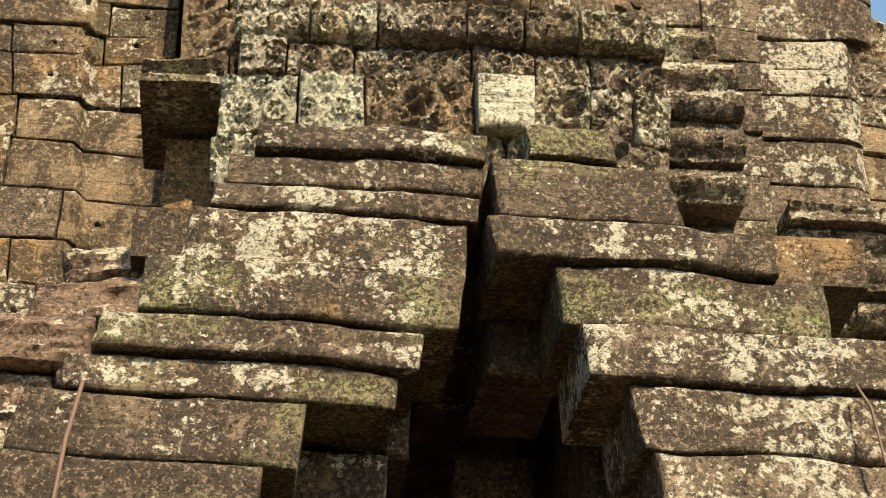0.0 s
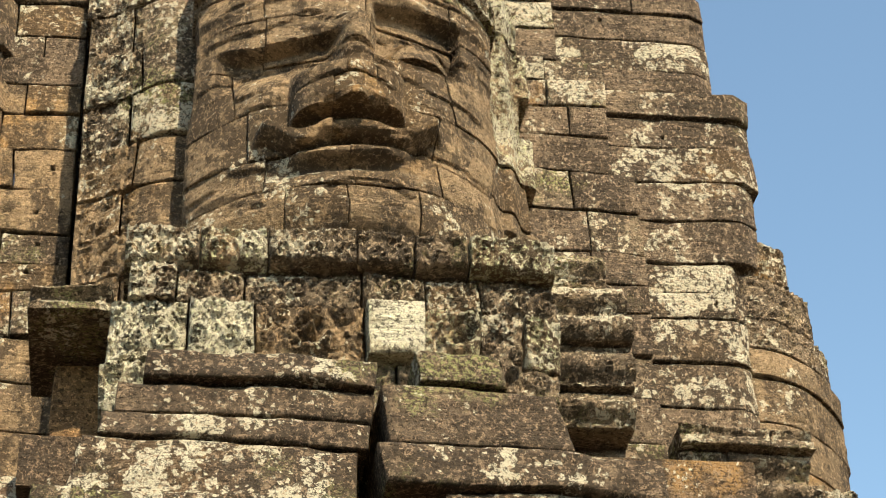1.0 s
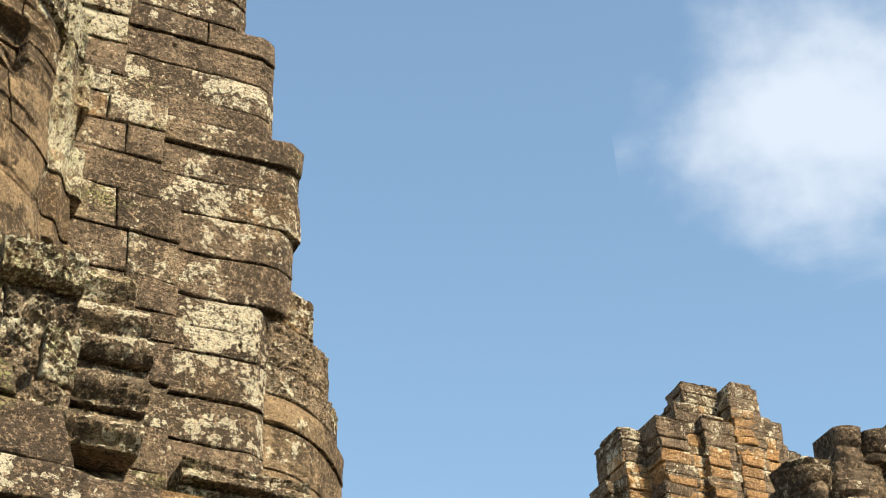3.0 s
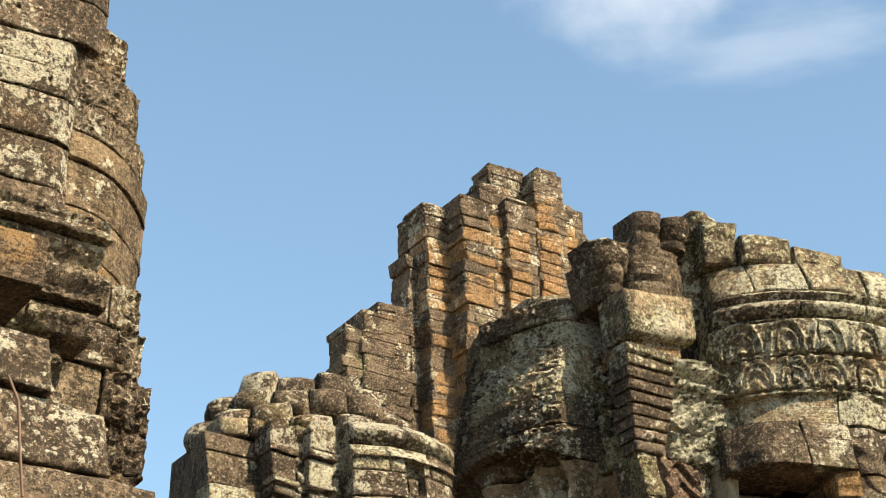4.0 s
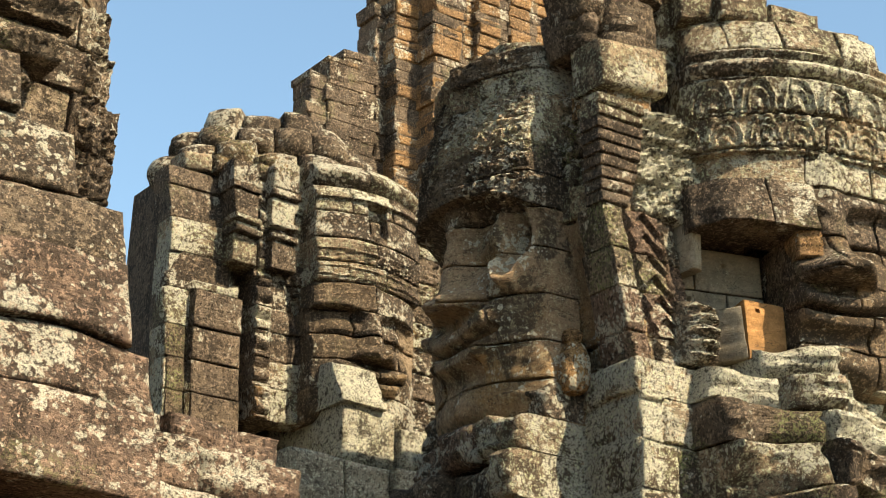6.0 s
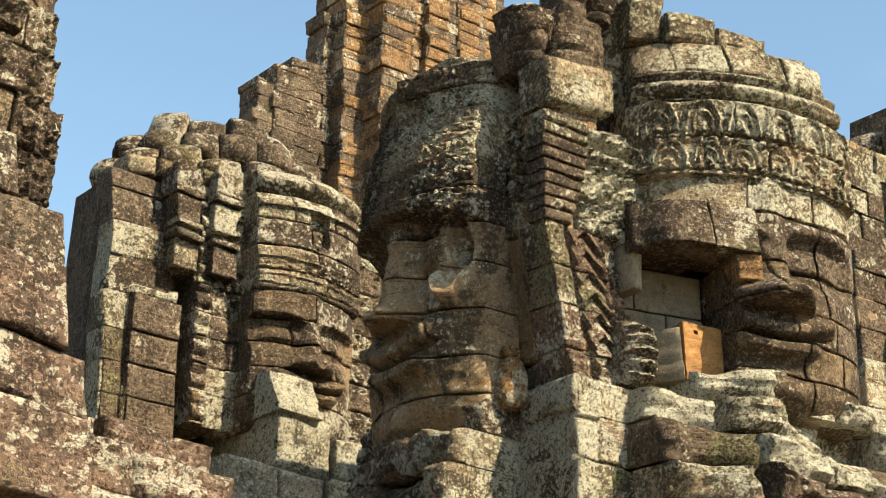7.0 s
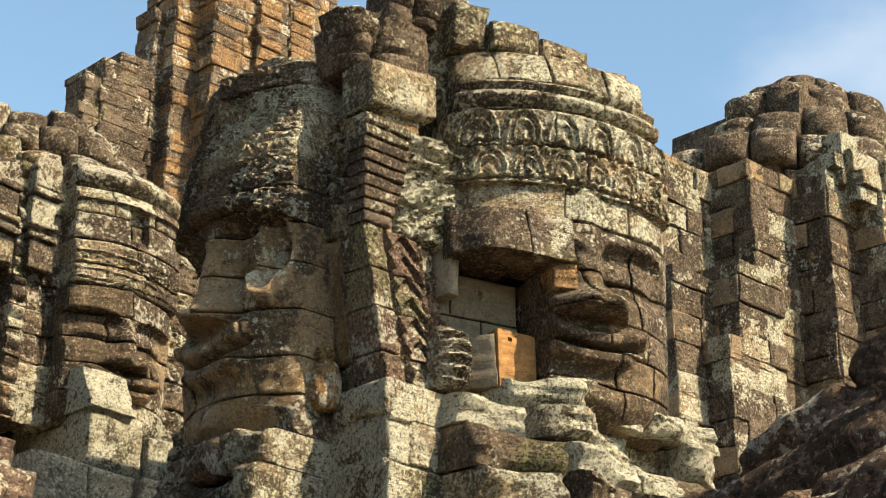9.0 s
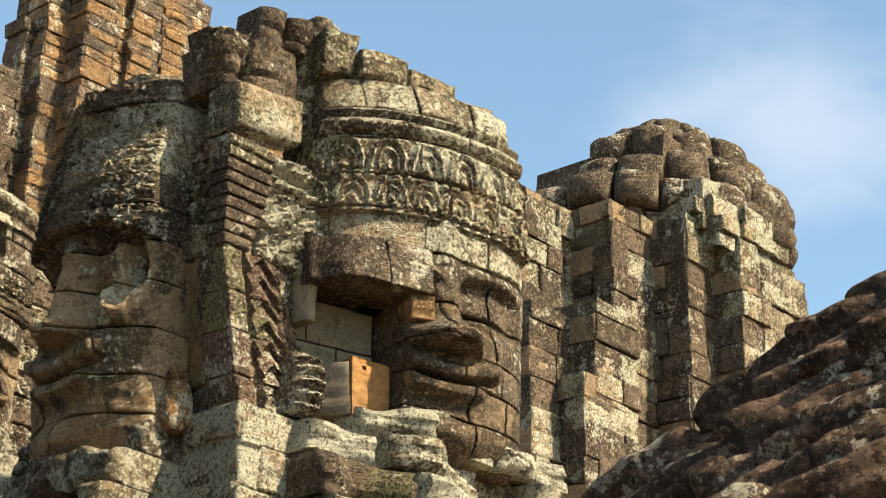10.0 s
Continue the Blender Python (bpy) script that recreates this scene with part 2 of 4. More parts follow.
def block(name, parent, material, to, u0, u1, z0, z1, relief, step=0.08, r=0.015, gap=0.007, deep=0.35, lean=0.0, tilt=0.0, rough=0.028, wob=0.025, seed=0, label="", shift=0.0, hole=None):
    """One squared stone: a worn relief face with rounded arrises, four sides and a back. lean: slant of the joints; tilt: slope of the beds."""
    r = min(r, 0.3 * (u1 - u0), 0.3 * (z1 - z0))
    us, zs = lines(u0 + gap, u1 - gap, r, step), lines(z0 + gap, z1 - gap, r, step)
    if hole:
        us = np.unique(np.concatenate((us, [hole[0] + d for d in (-0.022, -0.015, 0.015, 0.022)])))
        zs = np.unique(np.concatenate((zs, [hole[1] + d for d in (-0.022, -0.015, 0.015, 0.022)])))
    U, Z = np.meshgrid(us, zs)
    pit = (np.abs(U - hole[0]) < 0.017) & (np.abs(Z - hole[1]) < 0.017) if hole else None
    e = np.minimum(np.minimum(U - us[0], us[-1] - U), np.minimum(Z - zs[0], zs[-1] - Z))
    k = 1 - np.clip(e / r, 0, 1)
    U = U + wob * (vnoise(U * 1.3, Z * 2.1, 5) - 0.5) * 2 + lean * (Z - z0)
    Z = Z + wob * (vnoise(U * 1.7, Z * 1.3, 8) - 0.5) * 2 + tilt * U
    chip = np.clip(fbm(U * 3.5, Z * 3.5, seed + 60, 2) * 2.2, 0, 1)
    H = relief(U, Z) + shift + rough * 2 * fbm(U * 4 + seed, Z * 11, seed, 4)
    H = H - r * (0.8 + 3.5 * chip) * (1 - np.sqrt(np.maximum(0, 1 - k * k)))
    if hole:
        H = H - 0.09 * pit
    ny, nx = U.shape
    top = to(U, Z, H).reshape(-1, 3)
    ring = [i for i in range(nx)] + [j * nx + nx - 1 for j in range(1, ny)] + [(ny - 1) * nx + i for i in range(nx - 2, -1, -1)] + [j * nx for j in range(ny - 2, 0, -1)]
    back = to(U, Z, np.full(U.shape, float(H.min()) - deep + (0.09 if hole else 0))).reshape(-1, 3)[ring]
    centre = (top[0] + top[-1]) / 2
    verts = np.concatenate((top, back)) - centre
    i, j = np.meshgrid(np.arange(nx - 1), np.arange(ny - 1))
    a = (j * nx + i).ravel()
    faces = np.stack([a, a + 1, a + nx + 1, a + nx], -1).tolist()
    n, m = len(ring), nx * ny
    faces += [(ring[(q + 1) % n], ring[q], m + q, m + (q + 1) % n) for q in range(n)]
    faces.append(tuple(m + q for q in range(n)))
    me = bpy.data.meshes.new(name)
    me.from_pydata(verts.tolist(), [], faces)
    smooth = np.ones(len(me.polygons), dtype=bool)
    smooth[len(faces) - n - 1:] = False
    me.polygons.foreach_set("use_smooth", smooth)
    if step < 0.045:
        me.set_sharp_from_angle(angle=radians(38))
    return part(name, me, material, parent, label, Vector(centre))


def course(parent, material, to, z0, z1, u0, u1, relief, wide=(0.55, 1.1), jut=0.03, seed=0, cuts=None, name="stone_block", holes=0.0, **kw):
    """A row of stones between u0 and u1."""
    rng = random.Random(seed * 7919 + int(z0 * 100))
    if cuts is None:
        cuts, x = [u0], u0 + rng.uniform(0.4, 1.0) * wide[1]
        while x < u1 - 0.6 * wide[0]:
            cuts.append(x)
            x += rng.uniform(*wide)
        cuts.append(u1)
    for a, b in zip(cuts, cuts[1:]):
        s = rng.randrange(1000)
        hole = (rng.uniform(a + 0.15, b - 0.15), (z0 + z1) / 2 + rng.uniform(-0.05, 0.08)) if holes and b - a > 0.4 and z1 - z0 > 0.28 and rng.random() < holes else None
        block(name, parent, material if not isinstance(material, (list, tuple)) else rng.choice(material), to, a, b, z0, z1, relief, seed=s, shift=rng.uniform(-jut, jut), hole=hole, **kw)


def solid(name, parent, material, corners, label=""):
    """A plain mass behind the facing stones: box from corner to corner."""
    (x0, y0, z0), (x1, y1, z1) = corners
    bm = bmesh.new()
    bmesh.ops.create_cube(bm, size=1.0)
    for v in bm.verts:
        v.co = Vector((x0 if v.co.x < 0 else x1, y0 if v.co.y < 0 else y1, z0 if v.co.z < 0 else z1))
    me = bpy.data.meshes.new(name)
    bm.to_mesh(me)
    bm.free()
    return part(name, me, material, parent, label)


def lump(name, parent, material, at, size, seed=0, taper=0.0, turn=0.0, n=20, rough=0.12, power=3.0, label=""):
    """A worn carved stone or bud: a squarish ball, tapered, with a rough skin."""
    th, ph = np.meshgrid(np.linspace(0, 2 * np.pi, n, endpoint=False), np.linspace(-np.pi / 2, np.pi / 2, n // 2 + 1))
    d = np.stack([np.cos(ph) * np.cos(th), np.cos(ph) * np.sin(th), np.sin(ph)], -1)
    rad = 1 / (np.abs(d) ** power).sum(-1) ** (1 / power)
    rad = rad * (1 + rough * 2 * (fbm(d[..., 0] * 2 + seed, d[..., 1] * 2 + d[..., 2] * 2.7 + seed, seed, 3)))
    p = d * rad[..., None] * np.array(size) * 0.5
    p[..., :2] *= (1 + taper * p[..., 2:3] / size[2])
    c, s = math.cos(turn), math.sin(turn)
    p = np.stack([p[..., 0] * c - p[..., 1] * s, p[..., 0] * s + p[..., 1] * c, p[..., 2]], -1)
    at = (at[0] - SLANT[0] * (at[2] - SLANT[1]), at[1], at[2])
    rows_, cols = th.shape
    faces = [(j * cols + i, j * cols + (i + 1) % cols, (j + 1) * cols + (i + 1) % cols, (j + 1) * cols + i) for j in range(rows_ - 1) for i in range(cols)]
    me = bpy.data.meshes.new(name)
    me.from_pydata(p.reshape(-1, 3).tolist(), [], faces)
    me.polygons.foreach_set("use_smooth", [True] * len(faces))
    return part(name, me, material, parent, label, Vector(at))


def visage(x, y):
    """A broad calm stone face as relief: x in half widths, y from chin (0) to hairline (1); in half widths."""
    ax = np.abs(x)
    b = 0.78 * np.sqrt(np.clip(1 - (x / 1.13) ** 2, 0, 1)) ** 1.15
    b = b - 0.32 * np.clip((0.13 - y) / 0.13, 0, 1.3) ** 2 - 0.03 * np.clip((y - 0.72) / 0.3, 0, 1.2) ** 2
    # cheeks, chin
    b = b + 0.07 * bump_(ax, 0.55, 0.25) * bump_(y, 0.42, 0.14) + 0.10 * bump_(x, 0, 0.34) * bump_(y, 0.085, 0.06)
    # brow ridge and sockets
    brow = 0.785 + 0.035 * np.sin(np.clip(ax - 0.08, 0, 1) * 3.0) - 0.05 * bump_(ax, 0, 0.12)
    b = b - 0.13 * sstep(brow - y, 0.0, 0.035) * sstep(y, 0.54, 0.64) * sstep(ax, 0.10, 0.24) * (1 - sstep(ax, 0.82, 1.0))
    b = b + 0.035 * bump_(y, brow + 0.012, 0.02) * sstep(0.95 - ax, 0, 0.1)
    ex, ey = (ax - 0.47) / 0.29, (y - 0.672) / 0.06
    eye = np.clip(1 - ex ** 2 - ey ** 2, 0, 1)
    b = b + 0.09 * np.sqrt(eye) + 0.03 * bump_(ex ** 2 + ey ** 2, 1.15, 0.16) - 0.035 * bump_(ey, -0.6, 0.13) * (np.abs(ex) < 0.85)
    # nose: short ridge widening to broad wings, with a sharp underside
    g = np.clip((0.77 - y) / 0.33, 0, 1)
    wid = 0.11 + 0.10 * g ** 1.5
    nose = (0.06 + 0.25 * g ** 1.2) * np.exp(-(ax / wid) ** 2.6)
    nose = nose + 0.20 * np.exp(-((ax - 0.22) / 0.15) ** 4) * bump_(y, 0.475, 0.04)
    b = b + nose * sstep(y, 0.436, 0.445)
    # lips: long, full, lifted at the ends, with a clear parting line
    lift = 0.05 * (ax / 0.6) ** 2
    lip = sstep(0.64 - ax, 0, 0.12)
    b = b + lip * 0.15 * np.exp(-((y - 0.350 - lift) / 0.032) ** 4) + 0.13 * np.exp(-((y - 0.272 - lift) / 0.032) ** 4) * sstep(0.54 - ax, 0, 0.2)
    b = b - 0.09 * bump_(y, 0.310 + lift, 0.009) * lip + 0.02 * bump_(y, 0.394 + lift, 0.006) * lip - 0.07 * bump_(y, 0.205, 0.03) * bump_(x, 0, 0.5)
    b = b - 0.06 * bump_(x, 0, 0.05) * bump_(y, 0.405, 0.014)
    return b


def skull(x):
    """How far the brow stands out at x half widths; the crown carries it on."""
    return 0.76 * np.sqrt(np.clip(1 - (x / 1.13) ** 2, 0, 1)) ** 1.15


def diadem(u, y, k=6.0):
    """Bands of beads, pointed leaves and cords on a crown, y from 0 to 1."""
    tri = np.abs((u * k) % 1 - 0.5) * 2
    leaf = (tri < 1 - np.clip((y - 0.1) / 0.2, 0, 1)) & (y > 0.1) & (y < 0.3)
    d = 0.012 * bump_(y, 0.05, 0.02) + 0.035 * leaf + 0.03 * bump_(y, 0.36, 0.03)
    d = d + np.where((y > 0.42) & (y < 0.74), ornament(u, y * 0.9, 6.5, 0.03, 12), 0)
    return d + 0.035 * bump_(y, 0.79, 0.03) + np.where((y > 0.84), 0.02 * np.cos(u * k * 12), 0)


def beads(u, z, z0, pitch=0.12, rad=0.045, amp=0.05):
    d = np.hypot((u % pitch) - pitch / 2, z - z0)
    return amp * np.sqrt(np.clip(1 - (d / rad) ** 2, 0, 1))


def arches(u, z, z0, height=0.26, pitch=0.34, amp=0.05):
    """A row of leaf scrolls: pointed arches with a bead in each."""
    q, v = ((u % pitch) - pitch / 2) / (pitch / 2), (z - z0) / height
    inside = (v > 0) & (v < 1)
    d = np.hypot(q * 0.9, v * 0.75 - 0.05)
    return np.where(inside, amp * (bump_(d, 0.72, 0.10) + 0.8 * bump_(d, 0.45, 0.08) + bump_(d, 0.0, 0.2)), 0.0)


def ring_map(cx, cy, radius):
    """Round a crown: s runs along the ring, 0 at its front."""
    return lambda s, z, h: np.stack([cx + (radius + h) * np.sin(s / radius) - SLANT[0] * (z - SLANT[1]), cy - (radius + h) * np.cos(s / radius), z], -1)


def lotus(parent, material, cx, cy, tiers, seed=0):
    """A crown of carved lotus petals in tiers: (z0, z1, radius, petal width, swell, from degrees, to degrees)."""
    for k, (z0, z1, r, w, swell, a0, a1) in enumerate(tiers):
        to = ring_map(cx, cy, r)
        rng = random.Random(seed + k)
        n = max(1, round(radians(a1 - a0) * r / w))
        for i in range(n):
            s0, s1 = r * radians(a0) + (a1 - a0) / n * i * radians(1) * r, r * radians(a0) + (a1 - a0) / n * (i + 1) * radians(1) * r
            mid, half, top = (s0 + s1) / 2, (s1 - s0) / 2, z1 + rng.uniform(-0.25, 0.12) * (z1 - z0)

            def petal(s, z, mid=mid, half=half, top=top):
                q, v = (s - mid) / half, (z - z0) / (top - z0)
                return swell * (np.sqrt(np.clip(1 - 0.9 * q * q, 0, 1)) * (0.35 + 0.65 * np.sin(np.clip(v * 0.8 + 0.15, 0, 1) * math.pi)) - 0.12 * bump_(v, 0.62, 0.04)) + 0.05 * fbm(s * 3, z * 3, seed)

            block("lotus_petal", parent, material, to, s0, s1, z0, top, petal, step=0.06, r=0.06, rough=0.04, seed=rng.randrange(99), shift=rng.uniform(-0.12, 0.06), deep=0.35, wob=0.03)


def at_tower(x, y):
    return pose(x, y, 0, 0, 0, 6)


def flat(h):
    return lambda u, z: np.full(np.shape(u), float(h))


# ---- ground ----
def ground():
    bm = bmesh.new()
    bmesh.ops.create_grid(bm, x_segments=60, y_segments=60, size=1.0)
    for v in bm.verts:
        r = math.hypot(v.co.x, v.co.y)
        k = 20 + 1500 * r ** 4
        v.co = Vector((v.co.x * k, v.co.y * k + 10, 0.08 * noise.noise(v.co * 30)))
    me = bpy.data.meshes.new("ground")
    bm.to_mesh(me)
    bm.free()
    ob = new("ground", me)
    me.materials.append(PAVING)
    tagged(ob, "worn brown sandstone paving of the upper terrace", "ground", kind="structure")


ground()


# walls out of view, added to cut the sky light reaching the towers
def light_blocking_wall(name, x0, x1, y0, y1, h):
    bm = bmesh.new()
    bmesh.ops.create_cube(bm, size=1.0)
    bmesh.ops.subdivide_edges(bm, edges=bm.edges[:], cuts=6, use_grid_fill=True)
    for v in bm.verts:
        v.co = Vector((x0 + (v.co.x + 0.5) * (x1 - x0), y0 + (v.co.y + 0.5) * (y1 - y0), (v.co.z + 0.5) * h)) + noise.noise_vector(v.co * 5) * 0.15
    me = bpy.data.meshes.new(name)
    bm.to_mesh(me)
    bm.free()
    me.materials.append(WALL)
    tagged(new(name, me), "unseen plain sandstone wall added to hold back sky light", "wall", kind="structure")


light_blocking_wall("wall_south", -16, 20, -17, -15, 8)
light_blocking_wall("wall_west", -16, -14, -15, 22, 9)
light_blocking_wall("wall_north", -14, -4.3, 20, 22, 9)

# ---- the face tower with the gable ----
face_tower = thing("face_tower", at_tower(0, 14.6), "weathered sandstone tower with a huge smiling face above a gable", "tower", "temple towers")
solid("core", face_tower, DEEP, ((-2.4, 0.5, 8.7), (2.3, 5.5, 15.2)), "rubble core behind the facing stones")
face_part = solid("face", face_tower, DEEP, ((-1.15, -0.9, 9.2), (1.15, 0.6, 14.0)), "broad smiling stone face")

ZS = [6.0, 6.5, 7.0, 7.45, 7.9, 8.3, 8.7, 9.1, 9.55, 10.0, 10.42, 10.85, 11.13, 11.45, 11.9, 12.33, 12.72, 13.05, 13.35, 13.62, 14.0, 14.33, 14.6, 14.95, 15.3, 15.7, 16.1, 16.5]


def wall_edge(z):
    return 3.66 if z < 11.2 else 3.86 if z < 12.1 else 3.94 if z < 13.3 else 3.62 if z < 14.5 else 3.3 if z < 15.2 else 2.74 if z < 16 else 2.4


for n_, (a, b) in enumerate(zip(ZS, ZS[1:])):
    e = wall_edge(a)
    m = 2.72 if a < 12.3 else 2.52 if a < 13.6 else 2.1
    course(face_tower, [WALL, WALL, WALL, SPOT], front, a, b, m, e, lambda u, z: 0.0 * u - 0.10 * sstep(u, e - 0.16, e), wide=(0.95, 1.6), seed=n_, tilt=0.012, holes=0.4)
    course(face_tower, [WALL, WALL, CARVED], front, a, b, 1.5, m, lambda u, z: 0.0 * u + 0.14, wide=(0.6, 1.0), seed=n_ + 50)
    course(face_tower, [WALL, FACE], front, a, b, -4.4, -2.25, lambda u, z: 0.0 * u + 0.16 * (u < -2.95), wide=(0.6, 1.1), seed=n_ + 100, holes=0.5)
    if a > 13.5:
        course(face_tower, [WALL, CARVED], front, a, b, -2.25, 1.5, lambda u, z: 0.75 - 0.12 * (z - 13.6) - 0.1 * u * u, wide=(0.6, 1.1), seed=n_ + 150)


# the face turned to the far side shows in profile beyond the wall's edge
def profile(u, z):
    return -0.12 - 0.9 * np.clip(u - 3.8, 0, 1) ** 2


def profile_edge(z):
    return 4.14 if z > 11.8 else 4.36 if z > 11.4 else 4.52 if z > 11.0 else 4.66 if z > 10.1 else 4.6 if z > 9.6 else 4.5


for n_, (a, b) in enumerate(zip(ZS[7:15], ZS[8:16])):
    top = a > 11.0
    course(face_tower, CARVED if top else FACE, front, a, b, 3.62, profile_edge(a), (lambda u, z: profile(u, z) + ornament(u, z, 6, 0.03, 4)) if top else profile, cuts=[3.62, profile_edge(a)], step=0.03, tilt=-0.12, seed=n_ + 200)

# lower part of the far corner, with a row of worn figures down its edge
for n_, (a, b) in enumerate(((9.0, 9.4), (8.6, 9.0), (8.15, 8.6), (7.75, 8.15), (7.3, 7.75), (6.85, 7.3), (6.4, 6.85), (5.9, 6.4))):
    e = (4.42, 4.48, 4.6, 4.6, 4.52, 4.5, 4.4, 4.4)[n_]
    course(face_tower, [WALL, CARVED], front, a, b, 3.6, e, lambda u, z: -0.05 - 0.3 * np.clip(u - 4.2, 0, 1) + np.where(u > 4.15, ornament(u, z, 5, 0.06, 31), 0), cuts=[3.6, 4.12 + 0.1 * (n_ % 2), e], step=0.035, tilt=-0.02, seed=n_ + 220)
for n_, (a, b, u1, h) in enumerate(((9.3, 9.5, 3.85, 0.62), (8.98, 9.3, 3.82, 0.5), (8.72, 8.98, 3.86, 0.62), (8.45, 8.72, 3.8, 0.5), (8.25, 8.45, 3.62, 0.35), (7.95, 8.25, 3.55, 0.45))):
    course(face_tower, CARVED, front, a, b, 2.72, u1, (lambda h: lambda u, z: h + 0.05 * np.cos(z * 19) + ornament(u, z, 7, 0.025, 16))(h), wide=(0.5, 0.8), step=0.03, seed=n_ + 240, jut=0.04)
for n_, (a, b, u1, h) in enumerate(((7.42, 7.95, 3.6, 0.6), (6.98, 7.42, 3.84, 0.8))):
    course(face_tower, [SPOT, CARVED], front, a, b, 2.6, u1, flat(h), wide=(0.6, 0.9), seed=n_ + 260, r=0.04, rough=0.03)

# the face
FC = -0.07


def face_a(u, z):
    """The great smiling face: broad nose, one whole eye, the other broken flat."""
    x = u - FC
    zt = z - 0.08 * x - 0.12
    h = 1.10 + 0.97 * np.sqrt(np.clip(1 - (x / 1.36) ** 2, 0, 1)) ** 1.15 - 0.30 * np.clip((10.5 - z) / 0.34, 0, 1.3) ** 2
    h = h + 0.06 * bump_(zt, 10.55, 0.16) * bump_(x, 0, 0.55) + 0.05 * bump_(np.abs(x), 0.68, 0.25) * bump_(zt, 11.35, 0.3)
    # brow over the broken eye, and the socket of the whole one
    low = 12.12 + 0.06 * np.cos(x * 5)
    h = h - 0.17 * sstep(low - z, 0, 0.05) * sstep(z, 11.6, 11.95) * sstep(-x, 0.02, 0.2) * (1 - sstep(-x, 0.85, 1.1))
    box = sstep(u, 0.10, 0.17) * (1 - sstep(u, 0.80, 0.88)) * sstep(z, 11.93, 11.99) * (1 - sstep(z, 12.46, 12.52))
    h = h - 0.17 * box
    e = ((u - 0.53) / 0.27) ** 2 + ((z - 11.99) / 0.24) ** 2
    lid = (z > 11.98) & (z < 12.4)
    h = h + np.where(lid, 0.19 * np.sqrt(np.clip(1 - e, 0, 1)) + 0.06 * bump_(e, 1.15, 0.12), 0) + 0.03 * bump_(z, 11.95, 0.02) * (np.abs(u - 0.53) < 0.3)
    h = h + 0.04 * bump_(z, 12.56 + 0.06 * np.cos(x * 3), 0.04)
    # broad nose with a broken bridge
    wing = np.sqrt(np.clip(1 - (np.abs(x + 0.02) / 0.45) ** 2.6, 0, 1))
    h = h + (0.34 + 0.06 * bump_(x, 0, 0.15)) * wing * sstep(zt, 11.10, 11.125) * (1 - 0.75 * sstep(zt, 11.42, 11.66)) * (1 - sstep(zt, 11.68, 11.85))
    h = h - 0.10 * bump_(np.abs(x) , 0.2, 0.08) * bump_(zt, 11.13, 0.04)
    h = h + 0.15 * bump_(x, 0.04, 0.13) * sstep(zt, 11.5, 11.7) * (1 - sstep(zt, 12.1, 12.25))
    # a long upper lip curling at its ends, a short full lower one
    mid = 11.0 - 0.06 * bump_(np.abs(x), 0.38, 0.17) + 0.09 * bump_(np.abs(x), 0.68, 0.12)
    thick = 0.085 - 0.03 * np.abs(x)
    h = h + 0.18 * np.exp(-((zt - mid) / thick) ** 4) * (1 - sstep(np.abs(x), 0.66, 0.76))
    h = h - 0.06 * bump_(zt, mid - thick - 0.02, 0.015) * (1 - sstep(np.abs(x), 0.56, 0.7))
    h = h + 0.12 * np.exp(-((zt - 10.815 - 0.12 * x * x) / 0.065) ** 4) * (1 - sstep(np.abs(x), 0.36, 0.54)) - 0.06 * bump_(zt, 10.70, 0.04) * bump_(x, 0, 0.4)
    # crown
    hair = 13.02 - 0.16 * x * x
    band = (z - hair) / 0.95
    crown = 1.12 + 1.0 * np.sqrt(np.clip(1 - (x / 1.40) ** 2, 0, 1)) ** 1.15 - 0.05 * np.clip(band, 0, 2)
    v = z + 0.16 * x * x
    crown = crown + arches(u, v, 13.06, 0.12, 0.17, 0.06) + beads(u, v, 13.24, 0.13, 0.05, 0.06) + arches(u + 0.1, v, 13.32, 0.14, 0.2, 0.06) + 0.04 * bump_(v, 13.04, 0.02) + 0.04 * bump_(v, 13.5, 0.03) + ornament(u, v, 7, 0.02, 12)
    h = np.where(z > hair, crown, h)
    return h + 0.035 * fbm(u * 2.0, z * 8, 6, 5) - 0.03 * sstep(fbm(u * 1.3, z * 5, 71, 3), 0.06, 0.12)


FZ = [10.12, 10.66, 10.98, 11.42, 11.95, 12.32, 12.72, 13.12, 13.45, 13.8]
FCUT = [[-1.3, -0.55, -0.12, 0.45, 1.16], [-1.3, -0.72, -0.05, 0.66, 1.16], [-1.3, -0.86, -0.2, 0.62, 1.16], [-1.3, -0.95, -0.1, 0.14, 0.76, 1.18], [-1.3, -0.7, 0.12, 0.8, 1.2],
        [-1.28, -0.72, 0.08, 0.76, 1.2], [-1.3, -0.7, 0.02, 0.74, 1.25], [-1.3, -0.68, 0.04, 0.7, 1.25], [-1.2, -0.4, 0.5, 1.2]]
for n_, (a, b) in enumerate(zip(FZ, FZ[1:])):
    course(face_part, FACE if n_ < 6 else CARVED, front, a, b, 0, 0, face_a, cuts=FCUT[n_], step=0.018, r=0.012, gap=0.003, jut=0.02, seed=n_ + 300, rough=0.02, deep=0.4, wob=0.045, name="face_block")


# ears, ear ornaments and the returns beside the face
def ear_right(u, z):
    return 1.02 - 0.55 * np.clip((u - 1.2) / 0.5, 0, 1) + 0.05 * np.cos((u - 1.2) * 26) - 0.12 * (np.abs(u - 1.42) < 0.05) * (z > 10.75) * (z < 11.15) + np.where(z > 12.2, ornament(u, z, 6, 0.035, 8), 0)


